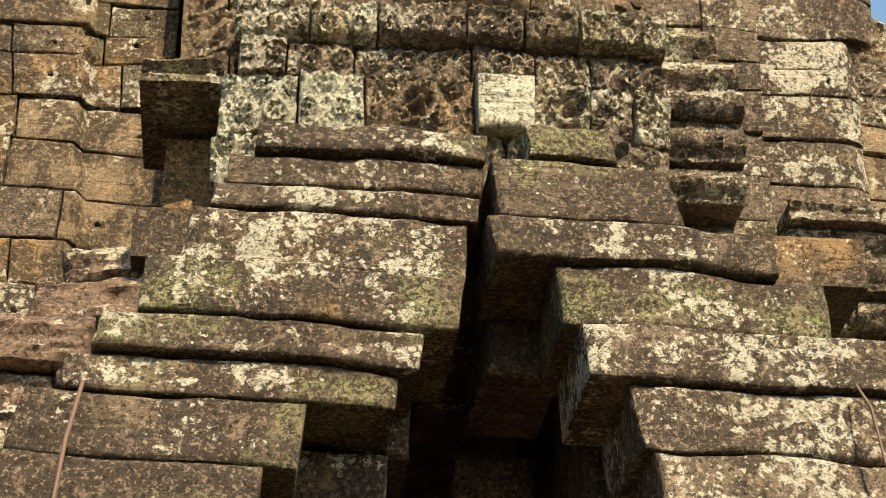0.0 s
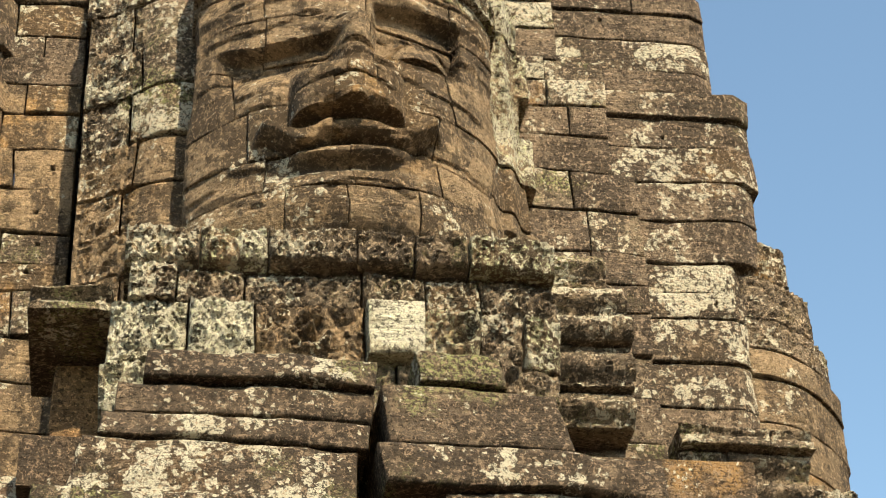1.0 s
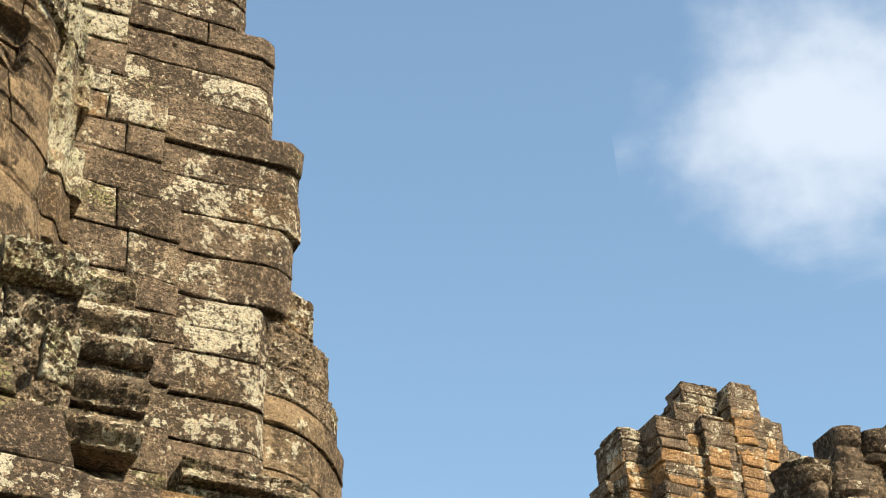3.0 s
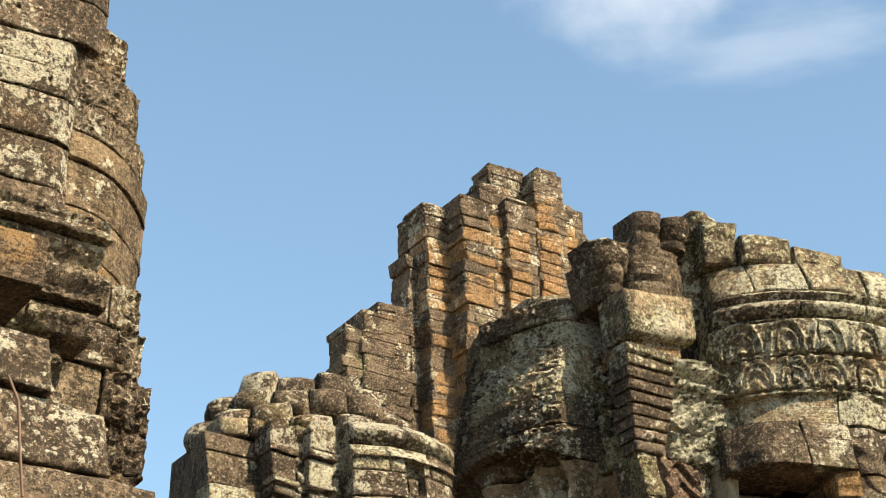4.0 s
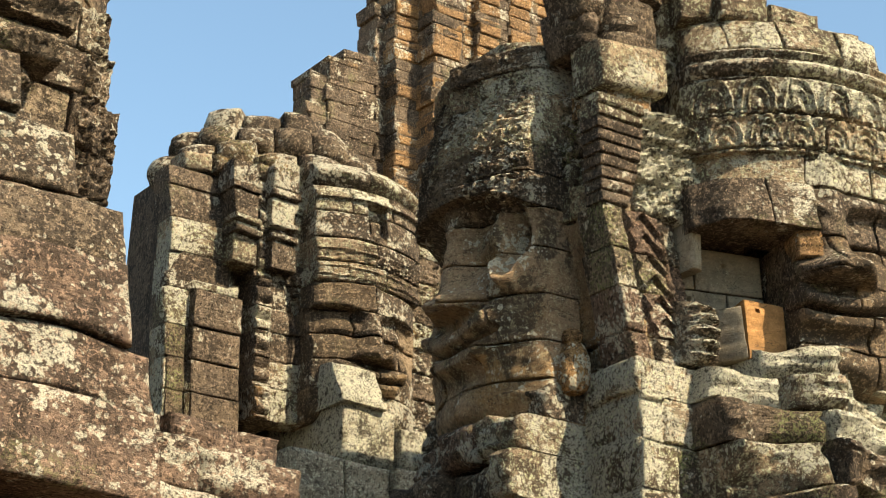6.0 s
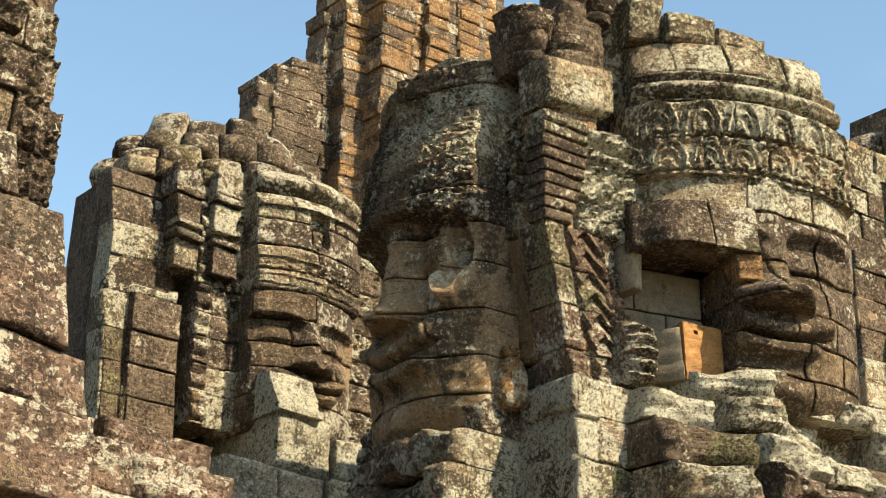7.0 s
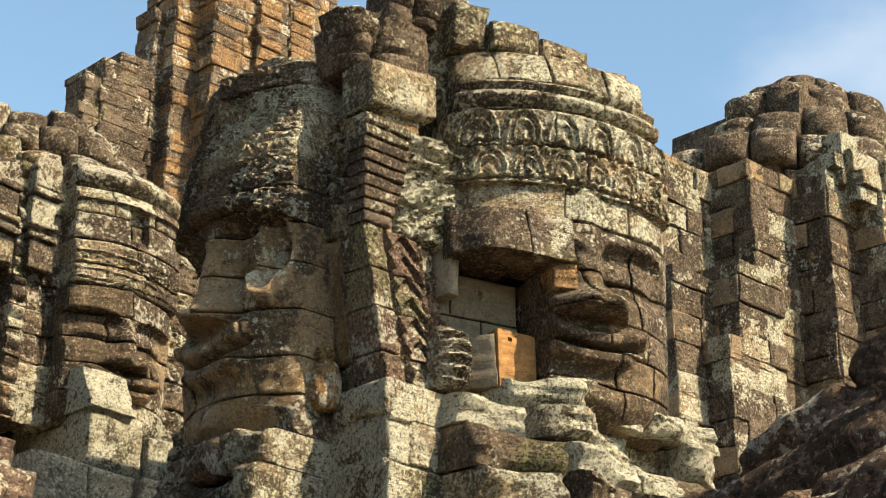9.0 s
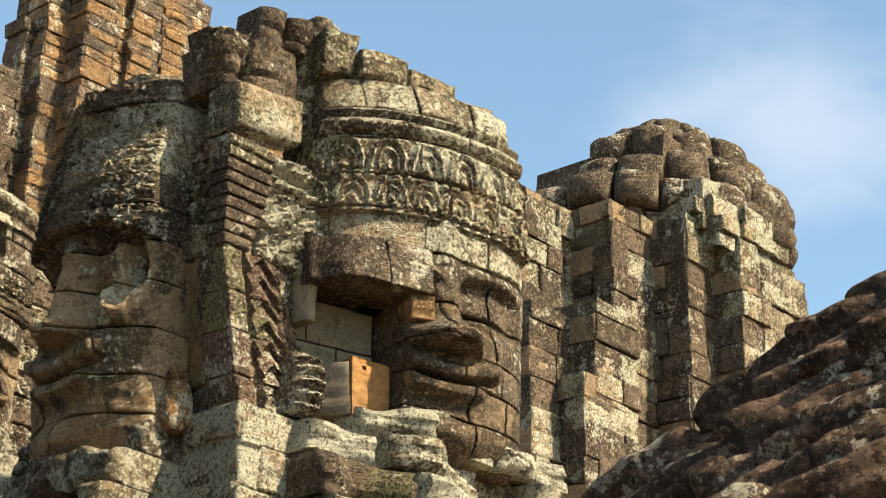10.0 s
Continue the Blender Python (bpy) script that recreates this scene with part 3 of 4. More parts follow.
def ear_left(u, z):
    h = 0.62 + 0.45 * sstep(u, -2.2, -1.4) + 0.03 * np.abs(np.cos((z - 0.5 * np.abs(u + 1.95)) * 15)) * (np.abs(u + 1.97) < 0.16) + np.where(u < -1.7, ornament(u, z, 6, 0.035, 24), 0)
    return h + np.where((u > -1.75) & (z < 10.85), ornament(u, z, 5, 0.05, 21), 0)


EZ = [10.1, 10.5, 10.9, 11.35, 11.8, 12.3, 12.8, 13.3, 13.8]
for n_, (a, b) in enumerate(zip(EZ, EZ[1:])):
    course(face_tower, GREY if n_ > 3 else FACE, front, a, b, 1.14, 1.72, ear_right, cuts=[1.14, 1.72 - 0.1 * (n_ % 2)], step=0.028, seed=n_ + 400, name="ear_block")
    course(face_tower, CARVED if n_ > 3 else FACE, front, a, b, -2.2, -1.26, ear_left, cuts=[-2.2, -1.72, -1.26] if n_ % 2 else [-2.2, -1.8, -1.26], step=0.028, seed=n_ + 420, name="ear_block")


# carved frieze under the chin
def frieze(u, z):
    h = 2.02 - 0.16 * np.clip(np.abs(u + 0.2) - 0.9, 0, 2) ** 2 + tracery(u, z)
    for c, zz in ((-0.38, 9.37), (0.72, 9.4), (1.0, 9.05)):
        d = np.hypot(u - c, z - zz)
        h = h + 0.08 * np.cos(d * 42) * np.exp(-(d / 0.17) ** 2) + 0.06 * bump_(d, 0, 0.07)
    return h + 0.08 * sstep(z, 9.88, 9.95)


for a, b, cuts in ((8.72, 9.12, [-1.86, -1.5, -0.9, -0.35, 0.25, 0.62, 1.0, 1.46]), (9.12, 9.6, [-1.82, -1.25, -0.78, 0.02, 0.46, 0.88, 1.2, 1.48]), (9.6, 9.9, [-1.7, -1.35, -0.86, 0.0, 0.48, 0.9, 1.48]), (9.9, 10.22, [-1.75, -1.2, -0.7, -0.05, 0.4, 0.82, 1.48])):
    rng_ = random.Random(int(a * 10))
    for c, d in zip(cuts, cuts[1:]):
        plain = a == 9.12 and c == 0.02
        block("frieze_block", face_tower, WHITE if plain else FACE if -0.9 < c < -0.2 and a == 9.12 else [WHITE, CARVED][rng_.randrange(2)] if c < -1.2 else [CARVED, GREY, CARVED, SPOT][rng_.randrange(4)], front, c, d, a, b, (lambda u, z: 2.12 + 0.0 * u) if plain else frieze, step=0.018, r=0.03, seed=rng_.randrange(99), shift=rng_.uniform(-0.05, 0.05), deep=0.7, label="pale lichen-covered plain block" if plain else "")


# moulded cornice beside the frieze, and the ledges below it
def mould(h, k=7.0, amp=0.05):
    return lambda u, z: h + amp * np.cos(z * 2 * math.pi * k / 2.2) + ornament(u, z, 7, 0.02, 15)


for n_, (a, b) in enumerate(((8.95, 9.25), (9.25, 9.62), (9.62, 9.86), (9.86, 10.2), (10.2, 10.5))):
    course(face_tower, CARVED, front, a, b, 1.5, 2.12 - 0.12 * (n_ > 3) - 0.04 * (n_ == 0), mould(1.55 + 0.06 * n_ * (n_ < 3)), cuts=[1.5, 2.12 - 0.12 * (n_ > 3)], step=0.022, seed=n_ + 450)
for n_, (a, b, u0, u1, h) in enumerate(((8.6, 8.95, 1.45, 2.2, 1.2), (8.3, 8.6, 1.4, 2.1, 1.35), (8.05, 8.3, 1.75, 2.6, 1.3), (7.75, 8.05, 1.9, 2.75, 1.2))):
    course(face_tower, CARVED, front, a, b, u0, u1, mould(h), cuts=[u0, (u0 + u1) / 2 + 0.1, u1], step=0.025, seed=n_ + 470)
block("jutting_slab", face_tower, CARVED, front, -2.42, -1.8, 9.52, 9.78, lambda u, z: 1.85 + 0.08 * np.cos(z * 25), step=0.03, r=0.06, deep=1.0, seed=4)
course(face_tower, OCHRE, front, 8.6, 9.46, -2.22, -1.8, flat(1.25), cuts=[-2.22, -1.8], seed=9)
course(face_tower, OCHRE, front, 7.4, 8.6, -2.24, -1.9, flat(1.3), cuts=[-2.24, -1.9], seed=10)

# gable over the doorway: two stepped halves leaning to each other
gable = thing("gable", at_tower(0, 14.6), "ruined stepped gable of lichen-spotted blocks over a dark doorway", "gable")
LEFT = [(8.55, 8.80, -1.55, 0.02), (8.28, 8.55, -1.75, 0.0), (8.06, 8.28, -1.86, -0.04), (7.56, 8.06, -2.02, -0.16), (7.13, 7.56, -2.28, -0.22), (6.84, 7.13, -2.52, -0.47), (6.56, 6.84, -2.72, -0.62), (6.1, 6.56, -2.95, -1.22), (5.5, 6.1, -3.1, -1.5), (4.9, 5.5, -3.2, -1.5)]
RIGHT = [(8.56, 8.84, 0.3, 0.9), (8.07, 8.56, 0.08, 1.32), (7.74, 8.07, 0.02, 1.92), (7.26, 7.74, 0.46, 2.26), (6.84, 7.26, 0.60, 2.62), (6.36, 6.84, 0.9, 3.05), (5.95, 6.36, 1.0, 3.4), (5.42, 5.95, 1.1, 3.42), (5.0, 5.42, 1.1, 3.6), (4.4, 5.0, 1.1, 3.6)]


def gable_face(u, z):
    return 2.62 + 0.34 * (8.5 - z) * 0.55 + 0.03 * fbm(u * 1.5, z * 3, 77)


for n_, (a, b, u0, u1) in enumerate(LEFT):
    course(gable, ROOF, front, a, b, u0, u1, gable_face, wide=(1.7, 2.8), jut=0.06, seed=n_ + 500, tilt=-0.03, lean=0.12, r=0.035, deep=1.0, step=0.05, rough=0.03, wob=0.035)
for n_, (a, b, u0, u1) in enumerate(RIGHT):
    course(gable, RED if n_ > 6 else [ROOF, SPOT, ROOF], front, a, b, u0, u1, lambda u, z: gable_face(u, z) + 0.08, wide=(1.8, 3.0), jut=0.06, seed=n_ + 530, tilt=-0.035, lean=-0.08, r=0.035, deep=1.0, step=0.05, rough=0.03, wob=0.035)
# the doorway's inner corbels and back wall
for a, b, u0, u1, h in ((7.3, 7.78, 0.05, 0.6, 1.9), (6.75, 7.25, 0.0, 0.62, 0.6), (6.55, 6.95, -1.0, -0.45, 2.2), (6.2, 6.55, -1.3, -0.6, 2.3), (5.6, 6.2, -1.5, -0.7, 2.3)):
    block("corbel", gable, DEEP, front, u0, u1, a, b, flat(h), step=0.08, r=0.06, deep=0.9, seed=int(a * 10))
# masses added to enclose the doorway and keep light out of it
solid("back_wall", gable, DEEP, ((-3.0, 3.6, 0), (3.4, 4.0, 8.7)), "inner wall, its stone darkened for the doorway's shade")
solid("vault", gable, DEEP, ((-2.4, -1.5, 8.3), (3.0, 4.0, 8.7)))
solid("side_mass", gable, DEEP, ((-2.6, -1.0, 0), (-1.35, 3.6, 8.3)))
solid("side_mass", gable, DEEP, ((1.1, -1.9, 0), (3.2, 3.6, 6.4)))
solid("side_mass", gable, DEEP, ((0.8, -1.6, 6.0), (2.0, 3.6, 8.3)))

for n_, (a, b, u0, u1) in enumerate(((8.2, 8.6, -2.9, -2.2), (7.75, 8.2, -3.1, -2.15), (7.3, 7.75, -3.3, -2.3), (6.8, 7.3, -3.4, -2.5), (6.2, 6.8, -3.6, -2.7))):
    course(gable, RED, front, a, b, u0, u1, lambda u, z: 1.3 + 0.35 * (8.4 - z) + 0.25 * fbm(u * 2, z * 5, 44), wide=(0.5, 0.9), jut=0.12, r=0.07, rough=0.08, step=0.04, seed=n_ + 560, deep=1.0, wob=0.06)
# low ruined wall at the foot of the tower's corner
low_wall = thing("ruined_wall", at_tower(0, 14.6), "low ruined wall of red-brown blocks with large pale lichen", "wall")
for n_, (a, b, u0, u1, h) in enumerate(((5.62, 6.1, 3.1, 4.12, 1.7), (6.1, 6.55, 3.2, 4.1, 1.5), (5.22, 5.5, 2.6, 3.7, 2.95), (5.0, 5.34, 3.2, 4.9, 2.5), (4.72, 5.1, 2.4, 5.0, 2.75), (4.3, 4.72, 2.4, 5.1, 2.95), (3.8, 4.3, 2.4, 5.2, 3.1), (3.2, 3.8, 2.4, 5.4, 3.2), (2.4, 3.2, 2.4, 5.4, 3.3), (1.5, 2.4, 2.4, 5.4, 3.4), (0.0, 1.5, 2.4, 5.4, 3.5))):
    course(low_wall, RED if n_ > 1 else ROOF, front, a, b, u0, u1, flat(h), wide=(0.7, 1.3), jut=0.08, r=0.07, rough=0.06, step=0.05, seed=n_ + 2000, deep=1.4, tilt=-0.03, wob=0.05)

# ---- the tower with two faces ----
SLANT[:] = 0.07, 9.0
twin_tower = thing("face_tower", at_tower(10, 15.2), "sandstone tower with a shaded face and a broken sunlit face", "tower", "temple towers")
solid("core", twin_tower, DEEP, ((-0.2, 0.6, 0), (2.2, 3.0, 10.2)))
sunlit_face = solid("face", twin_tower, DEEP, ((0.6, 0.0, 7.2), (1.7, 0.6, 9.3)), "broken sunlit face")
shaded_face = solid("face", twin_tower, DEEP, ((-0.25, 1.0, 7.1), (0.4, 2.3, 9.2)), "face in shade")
GC, G0, GH, GW = 1.44, 7.12, 2.2, 1.02


def turned_front(s, z, h, a=radians(19)):
    """The sunlit face looks a little askew of its wall."""
    return front(GC + math.cos(a) * (s - GC) - math.sin(a) * h, z, math.sin(a) * (s - GC) + math.cos(a) * h)


def turned_side(s, z, h, a=radians(-4)):
    return np.stack([math.sin(a) * (s + 1.5) - math.cos(a) * h - SLANT[0] * (z - SLANT[1]), 1.5 - math.cos(a) * (s + 1.5) - math.sin(a) * h, z], -1)


def shear(z):
    """The corner ridge leans back towards the shaded face as it rises."""
    return 0.2 * np.clip(z - 7.2, 0, 1.4)


def ridge_front(s, z, h):
    return front(s - shear(z), z, h)


def ridge_side(s, z, h):
    return side_left(s, z, h + shear(z))


def face_c(u, z):
    x, y = (u - GC) / GW, (z - G0) / GH
    h = 0.42 + GW * 0.85 * visage(x, y)
    crown = 0.45 + GW * 0.86 * skull(x / 1.07) - 0.34 * np.clip(z - 10.14, 0, 2) ** 1.3
    crown = crown + beads(u, z, 9.43) + beads(u, z, 9.72) + arches(u, z, 9.47, 0.22) + arches(u + 0.15, z, 9.78, 0.32, 0.38, 0.06)
    crown = crown - 0.07 * bump_(z, 10.16, 0.02) + 0.07 * bump_(z, 10.27, 0.06) + 0.05 * bump_(z, 10.42, 0.03) - 0.04 * bump_(z, 10.35, 0.015)
    crown = crown + 0.04 * bump_(z, 9.08, 0.03)
    h = np.where(z > 9.36, crown, h)
    h = h + 0.15 * np.exp(-((x - 0.02) / 0.30) ** 4) * sstep(y, 0.434, 0.445) * (1 - sstep(y, 0.50, 0.60))
    # the near half is broken away from under the brow to the jaw
    lost = (1 - sstep(x, -0.47, -0.36)) * (y > 0.0) * (y < 0.645)
    h = h * (1 - lost) + lost * (0.36 + 0.02 * fbm(u * 4, z * 4, 3))
    # what is left of the brow: a thick overhanging slab
    slab = (x < -0.18) & (y >= 0.645) & (y < 0.865)
    h = np.where(slab, 1.02 + 0.16 * sstep(x, -1.3, -0.5) + 0.10 * (1 - (y - 0.645) / 0.22) + 0.10 * fbm(u * 2.2, z * 3, 41) - 0.25 * sstep(-x, 1.0, 1.3), h)
    return h + 0.015 * fbm(u * 3, z * 8, 9)


CZ = [7.12, 7.5, 7.82, 8.12, 8.54, 9.02, 9.38, 9.74, 10.13, 10.45, 10.80]
CCUT = [[1.0, 1.82, 2.5], [1.0, 1.74, 2.2, 2.52], [1.0, 1.6, 2.1, 2.52], [1.0, 1.36, 2.02, 2.52], [0.12, 0.78, 1.26, 1.98, 2.54], [0.2, 1.22, 1.92, 2.50], [0.2, 0.82, 1.42, 2.0, 2.46], [0.2, 1.12, 1.72, 2.42], [0.24, 0.98, 1.62, 2.34], [0.27, 0.62, 1.12, 1.72, 2.22]]
for n_, (a, b) in enumerate(zip(CZ, CZ[1:])):
    course(sunlit_face, [FACE, FACE, WALL] if n_ < 4 else WALL if n_ == 4 else [GREY, SPOT, GREY], turned_front, a, b, 0, 0, face_c, cuts=CCUT[n_], step=0.017, r=0.02, jut=0.014, seed=n_ + 600, rough=0.016, name="face_block", wob=0.03, tilt=0.015 if n_ > 4 else 0.0)
    course(twin_tower, GREY, side_right, a, b, -0.4, 1.6, lambda u, z: 2.1 + 0.25 * np.sin(np.clip(u + 0.3, 0, 1.9) * 1.6) + ornament(u, z, 6, 0.03, 6), wide=(0.5, 0.9), step=0.04, seed=n_ + 620)
block("bared_stone", sunlit_face, OCHRE, turned_front, 1.03, 1.28, 8.28, 8.56, lambda u, z: 1.16 + 0.3 * (u - 1.03), step=0.03, r=0.02, seed=2, label="bare orange stone beside the nose")
# the smooth stones laid bare behind the lost cheek, with dowel holes
for n_, (a, b) in enumerate(zip(CZ[:4], CZ[1:5])):
    cuts = ([-0.08, 0.52, 1.0], [-0.08, 0.4, 1.0], [-0.08, 0.62, 1.0], [-0.08, 0.3, 0.99])[n_]
    for c, d in zip(cuts, cuts[1:]):
        block("bared_stone", sunlit_face, BARE, turned_front, c, d, a, b, flat(0.42), step=0.05, r=0.01, rough=0.012, wob=0.01, seed=n_ + 3, hole=((c + d) / 2 - 0.04, (a + b) / 2 + 0.06) if n_ > 1 else None)
# the top of the crown, worn to separate stones
for c, d, z1, h in ((0.24, 0.60, 11.28, 0.70), (0.60, 1.12, 11.12, 0.82), (1.13, 1.66, 11.04, 0.82), (1.67, 2.1, 10.96, 0.72)):
    block("face_block", sunlit_face, GREY, turned_front, c, d, 10.80, z1, flat(h), step=0.04, r=0.06, rough=0.05, wob=0.04, seed=int(c * 10), deep=0.5)
# ear, garland and returns beyond the broken face
for n_, (a, b) in enumerate(zip(CZ[:6], CZ[1:7])):
    course(twin_tower, GREY, front, a, b, 2.18, 3.0, lambda u, z: 0.05 + 0.10 * np.abs(np.cos(z * 9 + u * 2)) * (u > 2.5) - 0.25 * np.clip(u - 2.6, 0, 1) + ornament(u, z, 6, 0.03, 17), cuts=[2.18, 2.52, 3.0], step=0.025, seed=n_ + 630, name="ear_block")
# what is left of the lost cheek: a loose-edged block with one bright broken side
block("broken_block", twin_tower, BARE, turned_front, 0.28, 0.60, 7.36, 7.90, lambda u, z: 0.46 + 1.35 * (u - 0.28) - 0.2 * (z - 7.4), step=0.03, r=0.02, deep=0.3, seed=5)
block("broken_face", twin_tower, FRESH, turned_front, 0.605, 1.02, 7.38, 7.98, lambda u, z: 0.88 - 0.08 * (u - 0.605) - 0.1 * (z - 7.4), step=0.03, r=0.012, deep=0.3, seed=6, label="bright orange freshly broken stone", wob=0.01, tilt=-0.05, hole=(0.74, 7.88))


# corner ridge with a garland of leaves between the two faces
def garland(u, z):
    c = -0.22 + 0.10 * np.clip(8.0 - z, 0, 1)
    q = np.abs(u - c) / 0.17
    wave = 1 - (z * 5.2 + 0.9 * q) % 1
    leaf = (0.03 + 0.075 * wave) * (q < 1) + 0.03 * bump_(q, 1.05, 0.12)
    return 0.10 + leaf + 0.07 * (u < -0.44) + 0.05 * bump_(u, 0.02, 0.03) + ornament(u, z, 7, 0.010, 2)


def leaf_edge(s, z):
    """Curled leaves along the edge of the ridge."""
    return 0.56 + 0.10 * (1 - (z * 5.2 + 1.4 * s) % 1) * (s > -0.2) + 0.05 * bump_(s, -0.33, 0.05) + ornament(s, z, 6, 0.02, 5)


RZ = [7.12, 7.5, 7.9, 8.25, 8.66]
for n_, (a, b) in enumerate(zip(RZ, RZ[1:])):
    course(twin_tower, [RED, CARVED], ridge_front, a, b, 0, 0, garland, cuts=[-0.66, -0.43, -0.03, 0.22], step=0.014, seed=n_ + 640, name="ridge_block", jut=0.008, r=0.015)
for n_, (a, b) in enumerate(zip(RZ + [8.98, 9.3, 9.66], RZ[1:] + [8.98, 9.3, 9.66, 10.0])):
    course(twin_tower, SHADE if n_ < 4 else [GREY, CARVED], ridge_side, a, b, 0, 0, leaf_edge if n_ < 5 else (lambda s, z: 0.56 + ornament(s, z, 4, 0.05, 25)), cuts=[-0.85, -0.22, 0.1], step=0.02, seed=n_ + 680, name="ridge_block")
# stepped capital on the ridge
for n_ in range(9):
    a = 8.66 + n_ * 0.115
    w = 0.17 + 0.018 * min(n_, 6)
    block("capital_step", twin_tower, [WALL, GREY][n_ > 6], front, -0.80 - w, -0.80 + w, a, a + 0.115, flat(0.20 + 0.016 * n_), step=0.03, r=0.025, rough=0.02, deep=0.22, seed=n_, gap=0.006)
# carved stones between the capital and the crown
for n_, (a, b) in enumerate(((8.66, 8.98), (8.98, 9.36), (9.36, 9.78))):
    course(twin_tower, [WHITE, GREY, WHITE], front, a, b, 0, 0, lambda u, z: 0.20 + 0.06 * np.cos(z * 30) * (z > 9.4) + ornament(u, z, 5, 0.055, 23), cuts=([-0.56, 0.26], [-0.6, -0.2, 0.26], [-0.56, 0.0, 0.26])[n_], step=0.018, r=0.03, seed=n_ + 646, name="ridge_block")
block("pilaster", twin_tower, BARE, front, -0.02, 0.12, 8.2, 8.72, flat(0.30), step=0.03, r=0.03, rough=0.01, seed=12)
block("mask_carving", twin_tower, CARVED, front, -0.20, 0.20, 7.24, 7.88, lambda u, z: 0.24 + 0.24 * np.sqrt(np.clip(1 - ((u - 0.0) / 0.21) ** 2, 0, 1)) * (0.55 + 0.45 * np.sin(np.clip((z - 7.2) * 4.2, 0, 3.1))) + 0.05 * np.cos((z - 7.2) * 52) * bump_(u, 0.0, 0.12) + ornament(u, z, 9, 0.035, 33), step=0.012, r=0.07, seed=7, label="small carved stone boss under the ear")
lump("ear_pendant", twin_tower, OCHRE, (-0.86, 0.48, 7.25), (0.30, 0.26, 0.52), 8, -0.3, 0.0, n=24, rough=0.1)
lump("ear_pendant", twin_tower, OCHRE, (-0.86, 0.48, 7.55), (0.2, 0.2, 0.16), 9, 0.0, 0.0, n=20, rough=0.1, power=2.2)


def face_l(s, z):
    x, y = (s + 1.5) / 1.06, (z - 6.7) / 2.75
    h = 0.70 + 0.87 * visage(x, y)
    h = h - 0.07 * sstep(np.abs(x), 0.12, 0.3) * bump_(y, 0.66, 0.07)
    crown = 0.62 + 0.95 * np.sqrt(np.clip(1 - (x / 1.22) ** 2, 0, 1)) * np.sqrt(np.clip(1 - ((z - 8.85) / 1.78) ** 2, 0.02, 1))
    hair = 8.98 - 0.30 * np.clip(s + 1.15, 0, 1) + 0.12 * bump_(s, -0.75, 0.2)
    q = np.hypot((s + 0.72) / 0.17, (z - 8.5) / 0.42)
    ear = 0.16 * bump_(q, 1, 0.22) * (s > -0.95) - 0.05 * bump_(q, 0, 0.5) + 0.05 * np.cos((s - 0.6 * z) * 45) * (s > -1.0) * (z > 8.9) * (z < 9.3)
    h = h + ear + 0.05 * bump_(z, hair - 0.03, 0.03)
    return np.where(z > hair, np.maximum(crown, h) + ornament(s, z, 6, 0.03, 14), h)


LZ = [6.75, 7.15, 7.5, 7.95, 8.4, 8.8, 9.14, 9.45, 9.75, 10.02, 10.28, 10.52]
for n_, (a, b) in enumerate(zip(LZ, LZ[1:])):
    s0, s1 = (-2.5, -0.48) if n_ < 8 else (-2.3, -0.5)
    course(shaded_face, SHADE if n_ < 5 else [SPOT, GREY, SPOT], turned_side, a, b, s0, s1, face_l, wide=(0.6, 1.0), step=0.018, r=0.02, jut=0.012, seed=n_ + 660, name="face_block")
# bases below both faces
for n_, (a, b, h) in enumerate(((6.84, 7.18, 0.62), (6.46, 6.84, 0.74), (6.0, 6.46, 0.88), (5.5, 6.0, 1.0), (5.0, 5.5, 1.1))):
    course(twin_tower, [GREY, ROOF, WHITE], front, a, b, -0.12 + 0.03 * n_, 2.95, (lambda h: lambda u, z: h + 0.42 * sstep(u, 0.15, 0.7) - 0.15 * np.clip(u - 1.6, 0, 2) + 0.5 * (vnoise(u * 2.3, z * 2, 9) - 0.5))(h), wide=(0.35, 0.8), jut=0.16, step=0.035, r=0.09, rough=0.09, seed=n_ + 700, deep=1.2, wob=0.07)
    course(twin_tower, [GREY, WALL, RED], side_left, a - 0.05, b - 0.05, -2.6, -0.55, (lambda h: lambda u, z: h + 0.62)(h), wide=(0.5, 0.9), jut=0.12, step=0.05, r=0.08, rough=0.08, seed=n_ + 720, deep=1.2, wob=0.06)
    course(twin_tower, [GREY, CARVED, WHITE], front, a + 0.0, b + 0.0, -0.72, 0.3, flat(0.28), wide=(0.45, 0.6), seed=n_ + 740, step=0.05, r=0.03, deep=1.0)
    course(twin_tower, [GREY, WALL], side_left, a + 0.04, b + 0.04, -0.9, 0.28, flat(0.73), wide=(0.45, 0.6), seed=n_ + 760, step=0.05, r=0.03, deep=1.0)
course(twin_tower, [GREY, WHITE, ROOF], front, 7.14, 7.46, 0.35, 2.95, lambda u, z: 0.80 + 0.36 * sstep(u, 0.4, 0.9) - 0.12 * np.clip(u - 1.6, 0, 2) + 0.4 * (vnoise(u * 2.6, z * 2, 29) - 0.5), wide=(0.35, 0.7), jut=0.12, step=0.03, r=0.09, rough=0.09, seed=735, deep=0.6, wob=0.07, tilt=0.02)
solid("crown_core", twin_tower, DEEP, ((-0.75, 0.35, 9.5), (0.9, 2.0, 10.5)))
